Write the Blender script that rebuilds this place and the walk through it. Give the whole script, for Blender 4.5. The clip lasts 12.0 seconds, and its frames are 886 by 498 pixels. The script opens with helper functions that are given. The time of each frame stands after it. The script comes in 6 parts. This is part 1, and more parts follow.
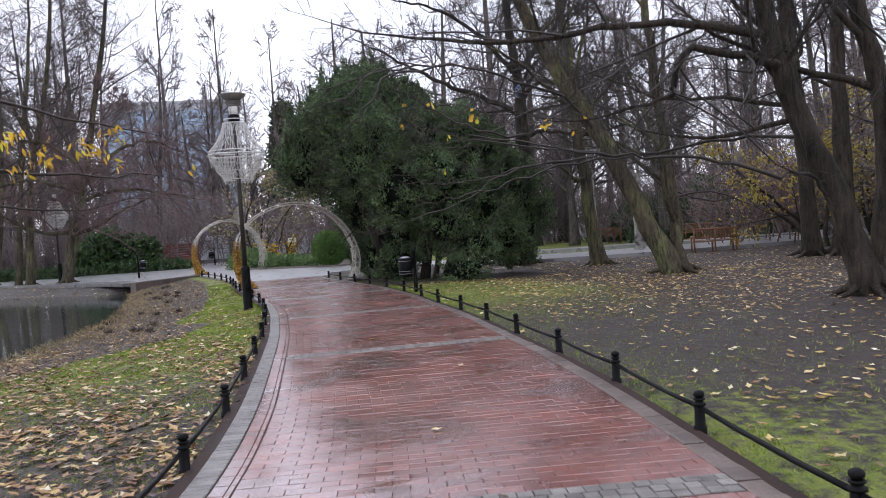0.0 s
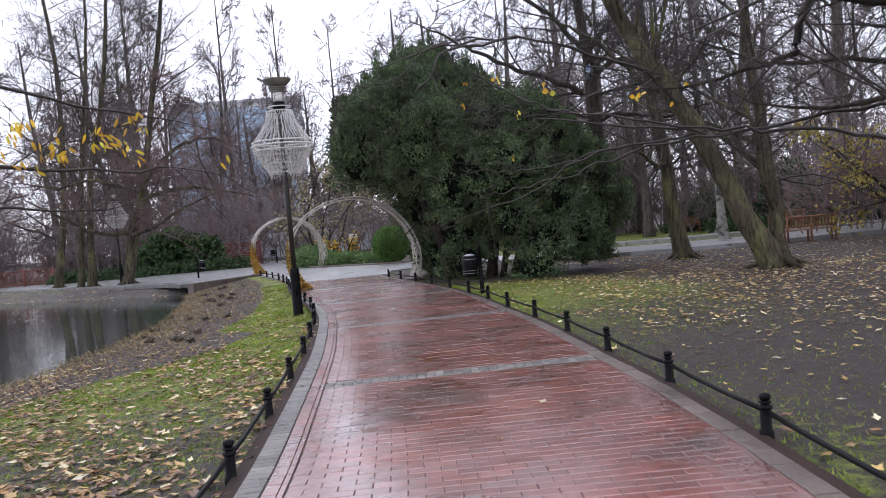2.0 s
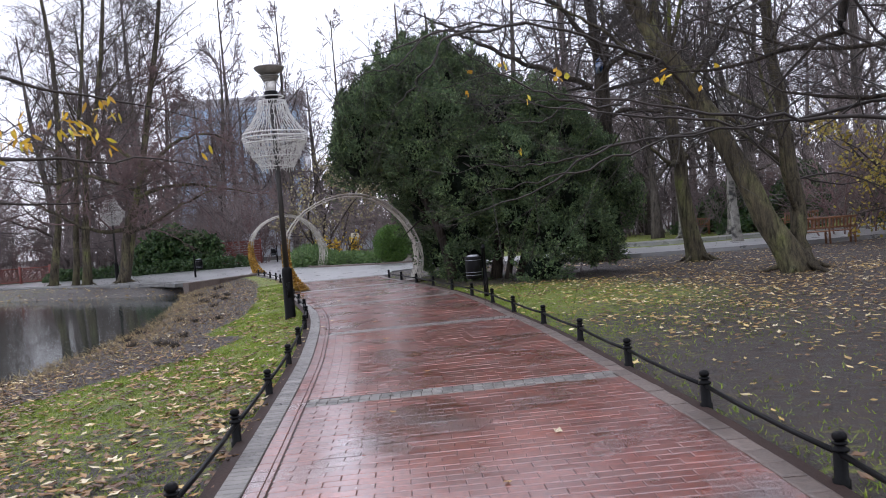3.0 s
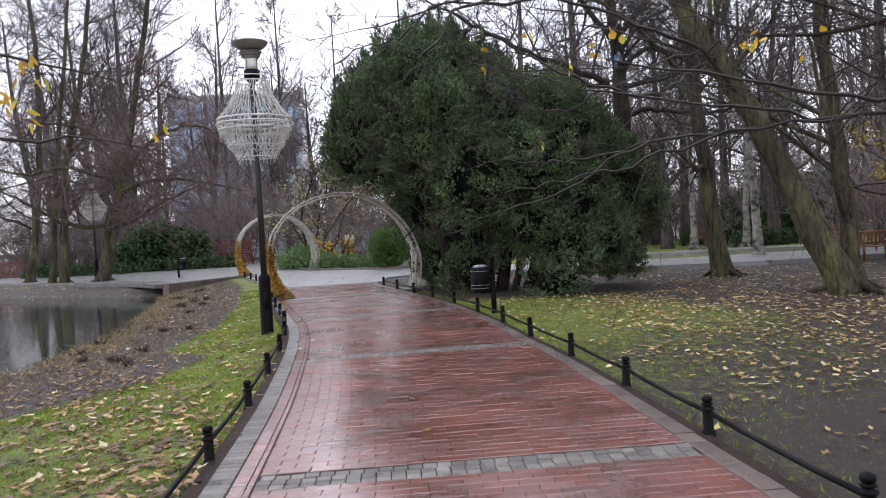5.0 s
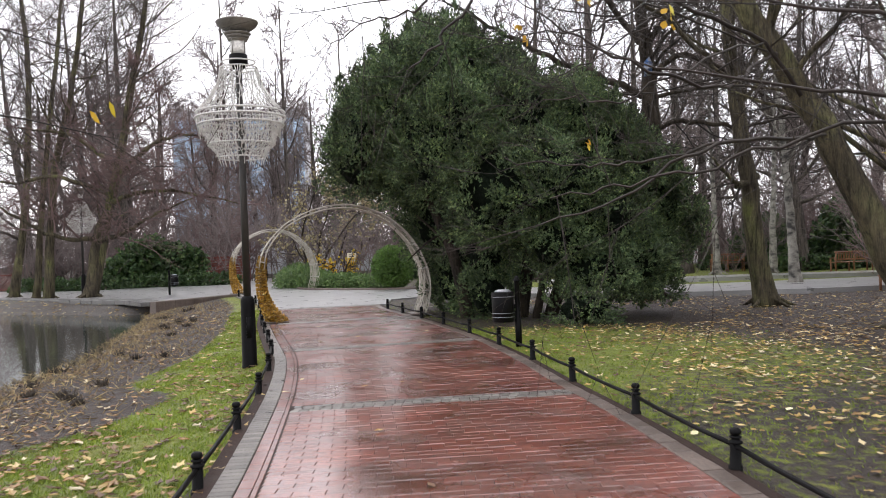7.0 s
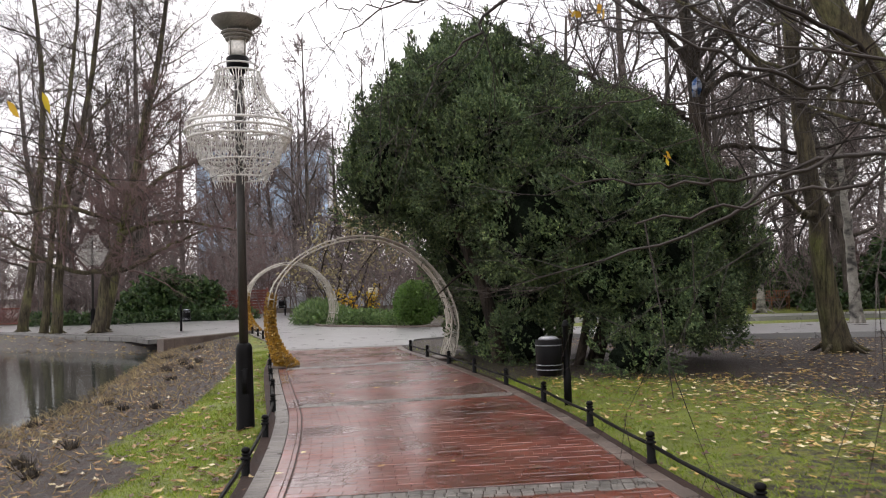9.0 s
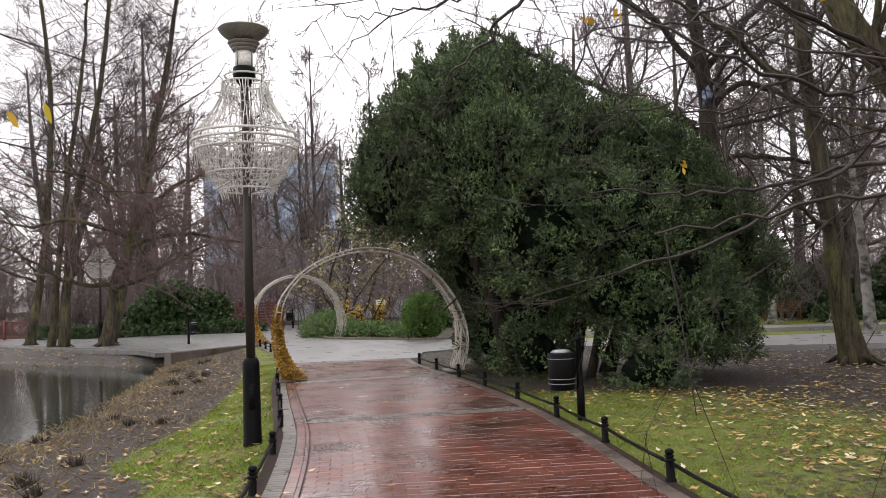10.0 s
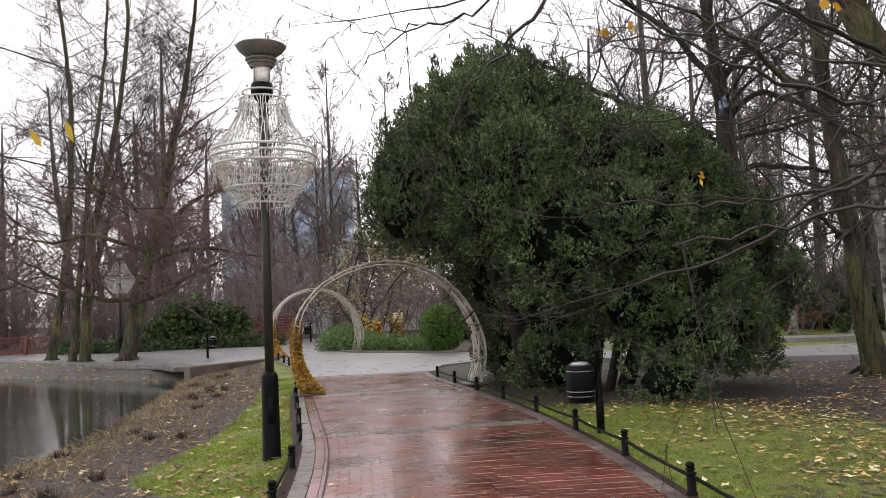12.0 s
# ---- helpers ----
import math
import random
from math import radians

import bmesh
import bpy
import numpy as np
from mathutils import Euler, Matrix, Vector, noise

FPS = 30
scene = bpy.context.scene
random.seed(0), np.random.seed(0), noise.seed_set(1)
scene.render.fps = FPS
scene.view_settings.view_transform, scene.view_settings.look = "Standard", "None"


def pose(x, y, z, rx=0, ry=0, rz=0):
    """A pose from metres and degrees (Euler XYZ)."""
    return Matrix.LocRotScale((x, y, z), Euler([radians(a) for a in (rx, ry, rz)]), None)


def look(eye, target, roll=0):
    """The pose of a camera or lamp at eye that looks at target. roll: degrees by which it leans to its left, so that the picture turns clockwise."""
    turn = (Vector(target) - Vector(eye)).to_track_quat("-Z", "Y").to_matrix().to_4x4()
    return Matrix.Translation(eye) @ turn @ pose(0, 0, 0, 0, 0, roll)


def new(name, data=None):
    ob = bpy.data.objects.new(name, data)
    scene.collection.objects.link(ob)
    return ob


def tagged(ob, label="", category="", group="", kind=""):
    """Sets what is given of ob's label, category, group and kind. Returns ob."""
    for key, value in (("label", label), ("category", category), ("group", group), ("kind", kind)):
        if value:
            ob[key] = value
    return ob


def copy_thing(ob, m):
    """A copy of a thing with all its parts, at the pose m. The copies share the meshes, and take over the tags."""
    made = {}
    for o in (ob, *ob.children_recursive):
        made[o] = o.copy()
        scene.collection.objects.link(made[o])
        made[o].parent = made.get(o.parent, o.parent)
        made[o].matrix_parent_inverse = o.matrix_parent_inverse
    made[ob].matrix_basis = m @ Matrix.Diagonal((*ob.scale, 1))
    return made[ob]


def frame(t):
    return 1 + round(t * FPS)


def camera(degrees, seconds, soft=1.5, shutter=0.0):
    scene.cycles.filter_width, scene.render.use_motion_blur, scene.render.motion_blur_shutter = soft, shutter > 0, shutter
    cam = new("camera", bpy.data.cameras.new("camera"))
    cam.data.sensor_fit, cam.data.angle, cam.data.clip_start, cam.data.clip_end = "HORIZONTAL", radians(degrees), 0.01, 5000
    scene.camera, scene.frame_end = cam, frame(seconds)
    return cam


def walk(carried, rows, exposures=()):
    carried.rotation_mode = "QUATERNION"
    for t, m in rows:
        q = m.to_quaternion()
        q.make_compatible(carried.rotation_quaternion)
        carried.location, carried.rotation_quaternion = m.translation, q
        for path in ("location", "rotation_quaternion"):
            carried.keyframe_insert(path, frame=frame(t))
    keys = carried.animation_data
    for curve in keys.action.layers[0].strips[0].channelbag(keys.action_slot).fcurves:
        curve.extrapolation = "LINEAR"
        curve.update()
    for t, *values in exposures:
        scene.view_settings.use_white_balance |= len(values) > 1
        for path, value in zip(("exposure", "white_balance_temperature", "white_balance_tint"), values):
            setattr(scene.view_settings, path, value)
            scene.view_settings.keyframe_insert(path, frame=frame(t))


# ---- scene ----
cam = camera(57.0, 12.0, soft=0.95, shutter=0.5)
PATH = [
    (0, (0.01, 0.039, 1.491), (0.131, 2.035, 1.44), -4.0),
    (0.5, (0.057, 0.556, 1.487), (0.16, 2.553, 1.436), -4.0),
    (1, (0.066, 1.034, 1.513), (0.054, 3.034, 1.463), -5.5),
    (1.5, (0.043, 1.541, 1.533), (0.014, 3.54, 1.481), -5.4),
    (2, (0.063, 2.042, 1.523), (0.024, 4.04, 1.468), -5.1),
    (2.5, (0.044, 2.612, 1.505), (0.002, 4.611, 1.456), -5.0),
    (3, (0.087, 3.093, 1.489), (0.038, 5.092, 1.435), -4.7),
    (3.2, (0.104, 3.279, 1.506), (0.055, 5.277, 1.456), -4.5),
    (4.8, (-0.093, 5.117, 1.541), (-0.128, 7.116, 1.481), -3.1),
    (5, (-0.074, 5.31, 1.526), (-0.114, 7.309, 1.48), -3.2),
    (5.5, (-0.114, 5.84, 1.49), (-0.16, 7.839, 1.464), -2.8),
    (6, (-0.236, 6.475, 1.483), (-0.276, 8.475, 1.467), -2.8),
    (6.5, (-0.266, 7.028, 1.477), (-0.313, 9.027, 1.463), -2.9),
    (7, (-0.33, 7.523, 1.492), (-0.375, 9.523, 1.496), -2.2),
    (7.2, (-0.344, 7.769, 1.509), (-0.396, 9.768, 1.517), -2.5),
    (8.8, (-0.541, 9.385, 1.552), (-0.582, 11.384, 1.617), -2.1),
    (9, (-0.527, 9.492, 1.564), (-0.624, 11.487, 1.652), -1.9),
    (9.5, (-0.555, 9.651, 1.576), (-0.659, 11.645, 1.684), -2.1),
    (10, (-0.569, 9.669, 1.579), (-0.683, 11.663, 1.696), -2.1),
    (10.5, (-0.567, 9.654, 1.583), (-0.696, 11.645, 1.713), -2.2),
    (11, (-0.573, 9.652, 1.59), (-0.711, 11.643, 1.729), -2.2),
    (11.5, (-0.568, 9.662, 1.592), (-0.715, 11.652, 1.736), -2.3),
    (12, (-0.57, 9.655, 1.586), (-0.724, 11.644, 1.735), -2.5),
]
walk(cam, [(t, look(eye, target, roll)) for t, eye, target, roll in PATH],
     [(0.0, 0.04, 5900, 18), (3.0, 0.06, 5900, 18), (5.0, 0.08, 6050, 17), (6.5, 0.3, 6450, 15), (7.5, 0.28, 6550, 15), (9.5, 0.08, 6750, 16), (12.0, 0.06, 6750, 16)])

# ---- light ----
world = bpy.data.worlds.new("overcast_sky")
scene.world = world
world.use_nodes = True
wn, wl = world.node_tree.nodes, world.node_tree.links
wn.clear()
w_out = wn.new("ShaderNodeOutputWorld")
w_bg = wn.new("ShaderNodeBackground")
w_sky = wn.new("ShaderNodeTexSky")
w_sky.sky_type = "NISHITA"
w_sky.sun_disc = False
w_sky.sun_elevation = radians(38)
w_sky.sun_rotation = radians(-25)
w_dim = wn.new("ShaderNodeMix")
w_dim.data_type, w_dim.blend_type = "RGBA", "MULTIPLY"
w_dim.inputs[0].default_value = 1.0
w_dim.inputs[7].default_value = (0.1, 0.1, 0.1, 1)
w_cloud = wn.new("ShaderNodeTexNoise")
w_cloud.inputs["Scale"].default_value = 2.2
w_cloud.inputs["Detail"].default_value = 5
w_ramp = wn.new("ShaderNodeValToRGB")
w_ramp.color_ramp.elements[0].position, w_ramp.color_ramp.elements[1].position = 0.3, 0.7
w_ramp.color_ramp.elements[0].color = (0.86, 0.88, 0.92, 1)
w_ramp.color_ramp.elements[1].color = (1.06, 1.06, 1.07, 1)
w_mix = wn.new("ShaderNodeMix")
w_mix.data_type = "RGBA"
w_mix.inputs[0].default_value = 0.9
wl.new(w_sky.outputs[0], w_dim.inputs[6])
wl.new(w_cloud.outputs[0], w_ramp.inputs[0])
wl.new(w_dim.outputs[2], w_mix.inputs[6])
wl.new(w_ramp.outputs[0], w_mix.inputs[7])
wl.new(w_mix.outputs[2], w_bg.inputs[0])
w_bg.inputs[1].default_value = 1.65
wl.new(w_bg.outputs[0], w_out.inputs[0])
sun = new("sun", bpy.data.lights.new("sun", "SUN"))
sun.data.energy, sun.data.angle, sun.data.color = 0.6, radians(25), (1.0, 0.97, 0.93)
sun.matrix_world = look((0, 0, 30), (8, -16, 0))
scene.view_settings.exposure = 0.0


# ---- materials ----
def ramp(nt, socket, stops):
    r = nt.nodes.new("ShaderNodeValToRGB")
    e = r.color_ramp.elements
    while len(e) < len(stops):
        e.new(0.5)
    for el, (p, c) in zip(e, stops):
        el.position, el.color = p, (*c, 1)
    nt.links.new(socket, r.inputs[0])
    return r.outputs[0]


def noise_at(nt, scale, detail=4.0, stretch=(1, 1, 1), rough=0.55):
    g = nt.nodes.new("ShaderNodeNewGeometry")
    m = nt.nodes.new("ShaderNodeMapping")
    m.inputs["Scale"].default_value = stretch
    n = nt.nodes.new("ShaderNodeTexNoise")
    n.inputs["Scale"].default_value, n.inputs["Detail"].default_value = scale, detail
    n.inputs["Roughness"].default_value = rough
    nt.links.new(g.outputs["Position"], m.inputs[0])
    nt.links.new(m.outputs[0], n.inputs["Vector"])
    return n.outputs[0]


def blend(nt, kind, fac, a, b):
    m = nt.nodes.new("ShaderNodeMix")
    m.data_type, m.blend_type = "RGBA", kind
    for i, v in ((0, fac), (6, a), (7, b)):
        if isinstance(v, (int, float)):
            m.inputs[i].default_value = v
        elif isinstance(v, tuple):
            m.inputs[i].default_value = (*v, 1)
        else:
            nt.links.new(v, m.inputs[i])
    return m.outputs[2]


def ranged(nt, socket, lo, hi, a=0.3, b=0.7):
    r = nt.nodes.new("ShaderNodeMapRange")
    r.inputs[1].default_value, r.inputs[2].default_value = a, b
    r.inputs[3].default_value, r.inputs[4].default_value = lo, hi
    nt.links.new(socket, r.inputs[0])
    return r.outputs[0]


def surface(name, stops, scale=3.0, fine=40.0, rough=(0.5, 0.8), bump=0.2, depth=0.02, vary="", amount=0.35, metal=0.0, stretch=(1, 1, 1), spec=0.5, coat=0.0, wet=(0.1, 0.27)):
    """Two scales of noise for colour, relief and gloss; vary: 'island' or 'object' shifts each piece."""
    m = bpy.data.materials.new(name)
    m.use_nodes = True
    nt = m.node_tree
    p = nt.nodes["Principled BSDF"]
    big, small = noise_at(nt, scale, 5, stretch), noise_at(nt, fine, 4, stretch)
    col = ramp(nt, big, stops)
    col = blend(nt, "MULTIPLY", 1.0, col, ramp(nt, small, [(0.25, (0.62, 0.62, 0.62)), (0.75, (1.3, 1.3, 1.3))]))
    if vary:
        if vary == "island":
            r = nt.nodes.new("ShaderNodeNewGeometry").outputs["Random Per Island"]
        else:
            r = nt.nodes.new("ShaderNodeObjectInfo").outputs["Random"]
        col = blend(nt, "MULTIPLY", 1.0, col, ramp(nt, r, [(0, (1 - amount,) * 3), (1, (1 + amount,) * 3)]))
    nt.links.new(col, p.inputs["Base Color"])
    nt.links.new(ranged(nt, big, rough[0], rough[1]), p.inputs["Roughness"])
    p.inputs["Metallic"].default_value = metal
    p.inputs["Specular IOR Level"].default_value = spec
    p.inputs["Coat Weight"].default_value = coat
    p.inputs["Coat IOR"].default_value = 2.4
    nt.links.new(ranged(nt, noise_at(nt, 1.7, 5), wet[0], wet[1]), p.inputs["Coat Roughness"])
    if bump:
        b = nt.nodes.new("ShaderNodeBump")
        b.inputs["Strength"].default_value, b.inputs["Distance"].default_value = bump, depth
        nt.links.new(small, b.inputs["Height"])
        nt.links.new(b.outputs[0], p.inputs["Normal"])
    return m


def leafy(name, palette, rough=0.6, translucent=0.25, patch=1.4, low=0.7, high=1.25):
    """Leaves: each island takes its own colour out of the palette, some light passes through."""
    m = bpy.data.materials.new(name)
    m.use_nodes = True
    nt = m.node_tree
    p = nt.nodes["Principled BSDF"]
    r = nt.nodes.new("ShaderNodeNewGeometry").outputs["Random Per Island"]
    col = ramp(nt, r, palette)
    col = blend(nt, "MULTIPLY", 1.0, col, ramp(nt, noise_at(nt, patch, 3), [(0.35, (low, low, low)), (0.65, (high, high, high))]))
    nt.links.new(col, p.inputs["Base Color"])
    p.inputs["Roughness"].default_value = rough
    t = nt.nodes.new("ShaderNodeBsdfTranslucent")
    nt.links.new(col, t.inputs[0])
    x = nt.nodes.new("ShaderNodeMixShader")
    x.inputs[0].default_value = translucent
    nt.links.new(p.outputs[0], x.inputs[1])
    nt.links.new(t.outputs[0], x.inputs[2])
    nt.links.new(x.outputs[0], nt.nodes["Material Output"].inputs[0])
    return m


BRICK_STOPS = [(0.3, (0.085, 0.026, 0.016)), (0.5, (0.18, 0.042, 0.024)), (0.72, (0.25, 0.06, 0.032))]
m_brick = surface("wet_red_brick", BRICK_STOPS, scale=0.9, fine=22, rough=(0.2, 0.4), bump=0.06, depth=0.003, vary="object", amount=0.2, coat=1.0, wet=(0.12, 0.28))
m_brick_field = surface("wet_red_brick_field", BRICK_STOPS, scale=0.9, fine=22, rough=(0.2, 0.4), bump=0.06, depth=0.003, vary="island", amount=0.2, coat=1.0, wet=(0.12, 0.28))
m_joint = surface("sandy_joint", [(0.3, (0.022, 0.013, 0.01)), (0.7, (0.045, 0.026, 0.02))], scale=2, fine=60, rough=(0.6, 0.8), spec=0.2)
SETT_STOPS = [(0.3, (0.1, 0.092, 0.082)), (0.7, (0.21, 0.195, 0.175))]
m_sett = surface("granite_sett", SETT_STOPS, scale=5, fine=70, rough=(0.25, 0.45), bump=0.25, depth=0.008, vary="object", amount=0.3)
m_sett_field = surface("granite_sett_field", SETT_STOPS, scale=5, fine=70, rough=(0.25, 0.45), bump=0.25, depth=0.008, vary="island", amount=0.3)
m_kerb = surface("wet_kerb_stone", [(0.3, (0.07, 0.052, 0.042)), (0.7, (0.15, 0.115, 0.095))], scale=1.5, fine=45, rough=(0.3, 0.6), bump=0.3, depth=0.008, vary="island", amount=0.2)
m_asphalt = surface("wet_asphalt", [(0.3, (0.15, 0.15, 0.152)), (0.7, (0.2, 0.2, 0.2))], scale=0.5, fine=60, rough=(0.3, 0.5), bump=0.12, depth=0.004, coat=1.0, wet=(0.25, 0.4))
m_stone = surface("grey_stone", [(0.3, (0.08, 0.08, 0.076)), (0.7, (0.18, 0.176, 0.165))], scale=1.2, fine=30, rough=(0.3, 0.6), bump=0.3, depth=0.02, vary="island", amount=0.2)
m_iron = surface("black_iron", [(0.3, (0.003, 0.003, 0.0035)), (0.7, (0.006, 0.006, 0.006))], scale=6, fine=90, rough=(0.35, 0.5), bump=0.1, depth=0.003, spec=0.1)
m_pole = surface("weathered_dark_pole", [(0.3, (0.012, 0.01, 0.008)), (0.7, (0.03, 0.025, 0.019))], scale=8, fine=60, rough=(0.45, 0.65), bump=0.1, depth=0.003)
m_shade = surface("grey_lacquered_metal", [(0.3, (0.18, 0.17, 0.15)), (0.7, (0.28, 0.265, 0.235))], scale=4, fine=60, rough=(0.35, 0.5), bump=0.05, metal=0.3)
m_diffuser = surface("milky_glass", [(0.3, (0.62, 0.6, 0.55)), (0.7, (0.75, 0.73, 0.68))], scale=6, fine=40, rough=(0.2, 0.3), bump=0.0)
m_garland = surface("white_cable", [(0.3, (0.62, 0.6, 0.56)), (0.7, (0.8, 0.78, 0.74))], scale=9, fine=60, rough=(0.45, 0.6), bump=0.05)
m_whiteframe = surface("white_painted_tube", [(0.3, (0.55, 0.53, 0.49)), (0.7, (0.72, 0.71, 0.68))], scale=6, fine=50, rough=(0.4, 0.55), bump=0.05)
m_archstring = surface("weathered_light_string", [(0.3, (0.36, 0.33, 0.27)), (0.7, (0.56, 0.53, 0.46))], scale=5, fine=60, rough=(0.5, 0.65), bump=0.05)
m_tinsel = leafy("gold_tinsel", [(0.0, (0.16, 0.08, 0.01)), (0.5, (0.5, 0.28, 0.03)), (0.9, (0.75, 0.48, 0.08)), (1.0, (0.9, 0.75, 0.4))], rough=0.3, translucent=0.05)


def bark_material(name, stops, ridge=15.0):
    """Bark: upright ridges with dark furrows, blotches of moss and algae."""
    m = bpy.data.materials.new(name)
    m.use_nodes = True
    nt = m.node_tree
    p = nt.nodes["Principled BSDF"]
    blotch, grain = noise_at(nt, 1.6, 6, (1, 1, 0.6)), noise_at(nt, 60, 4, (1, 1, 0.4))
    furrow = noise_at(nt, ridge, 6, (1, 1, 0.13), 0.65)
    col = ramp(nt, blotch, stops)
    col = blend(nt, "MULTIPLY", 1.0, col, ramp(nt, furrow, [(0.35, (0.3, 0.3, 0.3)), (0.5, (0.95, 0.95, 0.95)), (0.7, (1.5, 1.48, 1.42))]))
    col = blend(nt, "MULTIPLY", 1.0, col, ramp(nt, grain, [(0.3, (0.75, 0.75, 0.75)), (0.7, (1.25, 1.25, 1.25))]))
    nt.links.new(col, p.inputs["Base Color"])
    p.inputs["Roughness"].default_value = 0.8
    p.inputs["Specular IOR Level"].default_value = 0.25
    b = nt.nodes.new("ShaderNodeBump")
    b.inputs["Strength"].default_value, b.inputs["Distance"].default_value = 1.0, 0.07
    nt.links.new(furrow, b.inputs["Height"])
    nt.links.new(b.outputs[0], p.inputs["Normal"])
    return m


m_bark = bark_material("wet_bark", [(0.3, (0.02, 0.015, 0.011)), (0.5, (0.042, 0.033, 0.024)), (0.65, (0.06, 0.048, 0.034)), (0.78, (0.055, 0.055, 0.022))])
# bark of the far woods, lightened in colour to stand for haze
m_farbark = bark_material("hazed_woodland_bark", [(0.3, (0.06, 0.05, 0.044)), (0.5, (0.1, 0.086, 0.075)), (0.65, (0.13, 0.115, 0.098)), (0.78, (0.12, 0.12, 0.07))])
m_mossbark = bark_material("mossy_bark", [(0.3, (0.042, 0.034, 0.024)), (0.5, (0.085, 0.072, 0.045)), (0.62, (0.125, 0.12, 0.06)), (0.75, (0.115, 0.135, 0.028))])
m_twig = surface("brown_twigs", [(0.3, (0.02, 0.015, 0.012)), (0.7, (0.045, 0.034, 0.027))], scale=0.6, fine=8, rough=(0.6, 0.8), bump=0.0)
m_aldertwig = surface("alder_twigs", [(0.3, (0.05, 0.04, 0.037)), (0.7, (0.1, 0.08, 0.074))], scale=0.6, fine=8, rough=(0.6, 0.8), bump=0.0)
# reddish twigs, their own hue but raised in brightness for distance haze
m_redtwig = surface("hazed_reddish_twigs", [(0.3, (0.12, 0.07, 0.064)), (0.7, (0.2, 0.13, 0.12))], scale=0.6, fine=8, rough=(0.6, 0.8), bump=0.0)
# twigs of the far woods: haze is mixed into this pale colour
m_hazetwig = surface("hazed_far_twigs", [(0.3, (0.13, 0.1, 0.096)), (0.7, (0.22, 0.18, 0.172))], scale=0.3, fine=4, rough=(0.7, 0.9), bump=0.0)
m_birch = surface("birch_bark", [(0.35, (0.03, 0.028, 0.025)), (0.5, (0.22, 0.21, 0.18)), (0.8, (0.38, 0.36, 0.32))], scale=3.0, fine=25, rough=(0.5, 0.7), bump=0.3, stretch=(1, 1, 1.6))
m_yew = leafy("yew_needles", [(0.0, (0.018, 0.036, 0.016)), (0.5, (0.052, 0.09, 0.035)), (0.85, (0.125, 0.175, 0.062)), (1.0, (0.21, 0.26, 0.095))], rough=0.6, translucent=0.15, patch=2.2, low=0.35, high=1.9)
m_yewpale = leafy("yew_fresh_shoots", [(0.0, (0.028, 0.06, 0.027)), (0.5, (0.095, 0.155, 0.068)), (1.0, (0.22, 0.29, 0.12))], rough=0.6, translucent=0.15, patch=2.0, low=0.6, high=1.4)
# near-black on purpose: the shade inside the yew is painted into this colour
m_yewcore = surface("yew_painted_shade", [(0.3, (0.004, 0.007, 0.004)), (0.7, (0.009, 0.016, 0.008))], scale=4, fine=14, rough=(0.8, 0.95), bump=1.0, depth=0.15, spec=0.1)
m_bush = leafy("bush_leaves", [(0.0, (0.025, 0.055, 0.02)), (0.6, (0.05, 0.1, 0.03)), (1.0, (0.1, 0.15, 0.045))], rough=0.5, translucent=0.15)
m_box = leafy("clipped_bush_leaves", [(0.0, (0.05, 0.11, 0.02)), (0.6, (0.1, 0.2, 0.035)), (1.0, (0.18, 0.29, 0.07))], rough=0.45, translucent=0.2)
m_juniper = leafy("juniper_needles", [(0.0, (0.06, 0.11, 0.035)), (0.6, (0.1, 0.18, 0.05)), (1.0, (0.18, 0.25, 0.08))], rough=0.55, translucent=0.15)
m_grass = leafy("short_grass", [(0.0, (0.12, 0.18, 0.015)), (0.6, (0.2, 0.29, 0.025)), (0.9, (0.27, 0.32, 0.04)), (1.0, (0.34, 0.28, 0.08))], rough=0.55, translucent=0.3)
m_dry = leafy("dry_stalks", [(0.0, (0.09, 0.06, 0.03)), (0.6, (0.23, 0.16, 0.075)), (1.0, (0.42, 0.34, 0.16))], rough=0.7, translucent=0.15)
m_fallen = leafy("fallen_leaves", [(0.0, (0.09, 0.045, 0.025)), (0.35, (0.24, 0.14, 0.06)), (0.6, (0.45, 0.3, 0.08)), (0.8, (0.6, 0.45, 0.17)), (1.0, (0.75, 0.68, 0.48))], rough=0.45, translucent=0.1)
m_brownleaf = leafy("brown_fallen_leaves", [(0.0, (0.07, 0.035, 0.02)), (0.4, (0.19, 0.1, 0.045)), (0.7, (0.34, 0.2, 0.07)), (0.9, (0.5, 0.36, 0.13)), (1.0, (0.68, 0.6, 0.42))], rough=0.45, translucent=0.1)
m_yellow = leafy("yellow_leaves", [(0.0, (0.5, 0.27, 0.02)), (0.6, (0.75, 0.48, 0.03)), (1.0, (0.6, 0.55, 0.06))], rough=0.5, translucent=0.4)
m_maple = leafy("fading_maple_leaves", [(0.0, (0.3, 0.2, 0.04)), (0.6, (0.46, 0.36, 0.06)), (1.0, (0.36, 0.36, 0.09))], rough=0.5, translucent=0.35)
m_buff = leafy("buff_leaves", [(0.0, (0.2, 0.16, 0.08)), (0.6, (0.36, 0.31, 0.16)), (1.0, (0.5, 0.45, 0.27))], rough=0.6, translucent=0.3)
m_redfence = surface("red_brown_painted_wood", [(0.3, (0.12, 0.028, 0.02)), (0.7, (0.2, 0.05, 0.035))], scale=3, fine=40, rough=(0.4, 0.6), bump=0.15)
m_benchwood = surface("orange_stained_wood", [(0.3, (0.17, 0.075, 0.035)), (0.7, (0.3, 0.14, 0.065))], scale=5, fine=60, rough=(0.35, 0.55), bump=0.15, stretch=(0.2, 1, 1))
m_white = surface("white_sheet", [(0.3, (0.55, 0.58, 0.62)), (0.7, (0.7, 0.73, 0.78))], scale=0.7, fine=20, rough=(0.5, 0.7), bump=0.05)
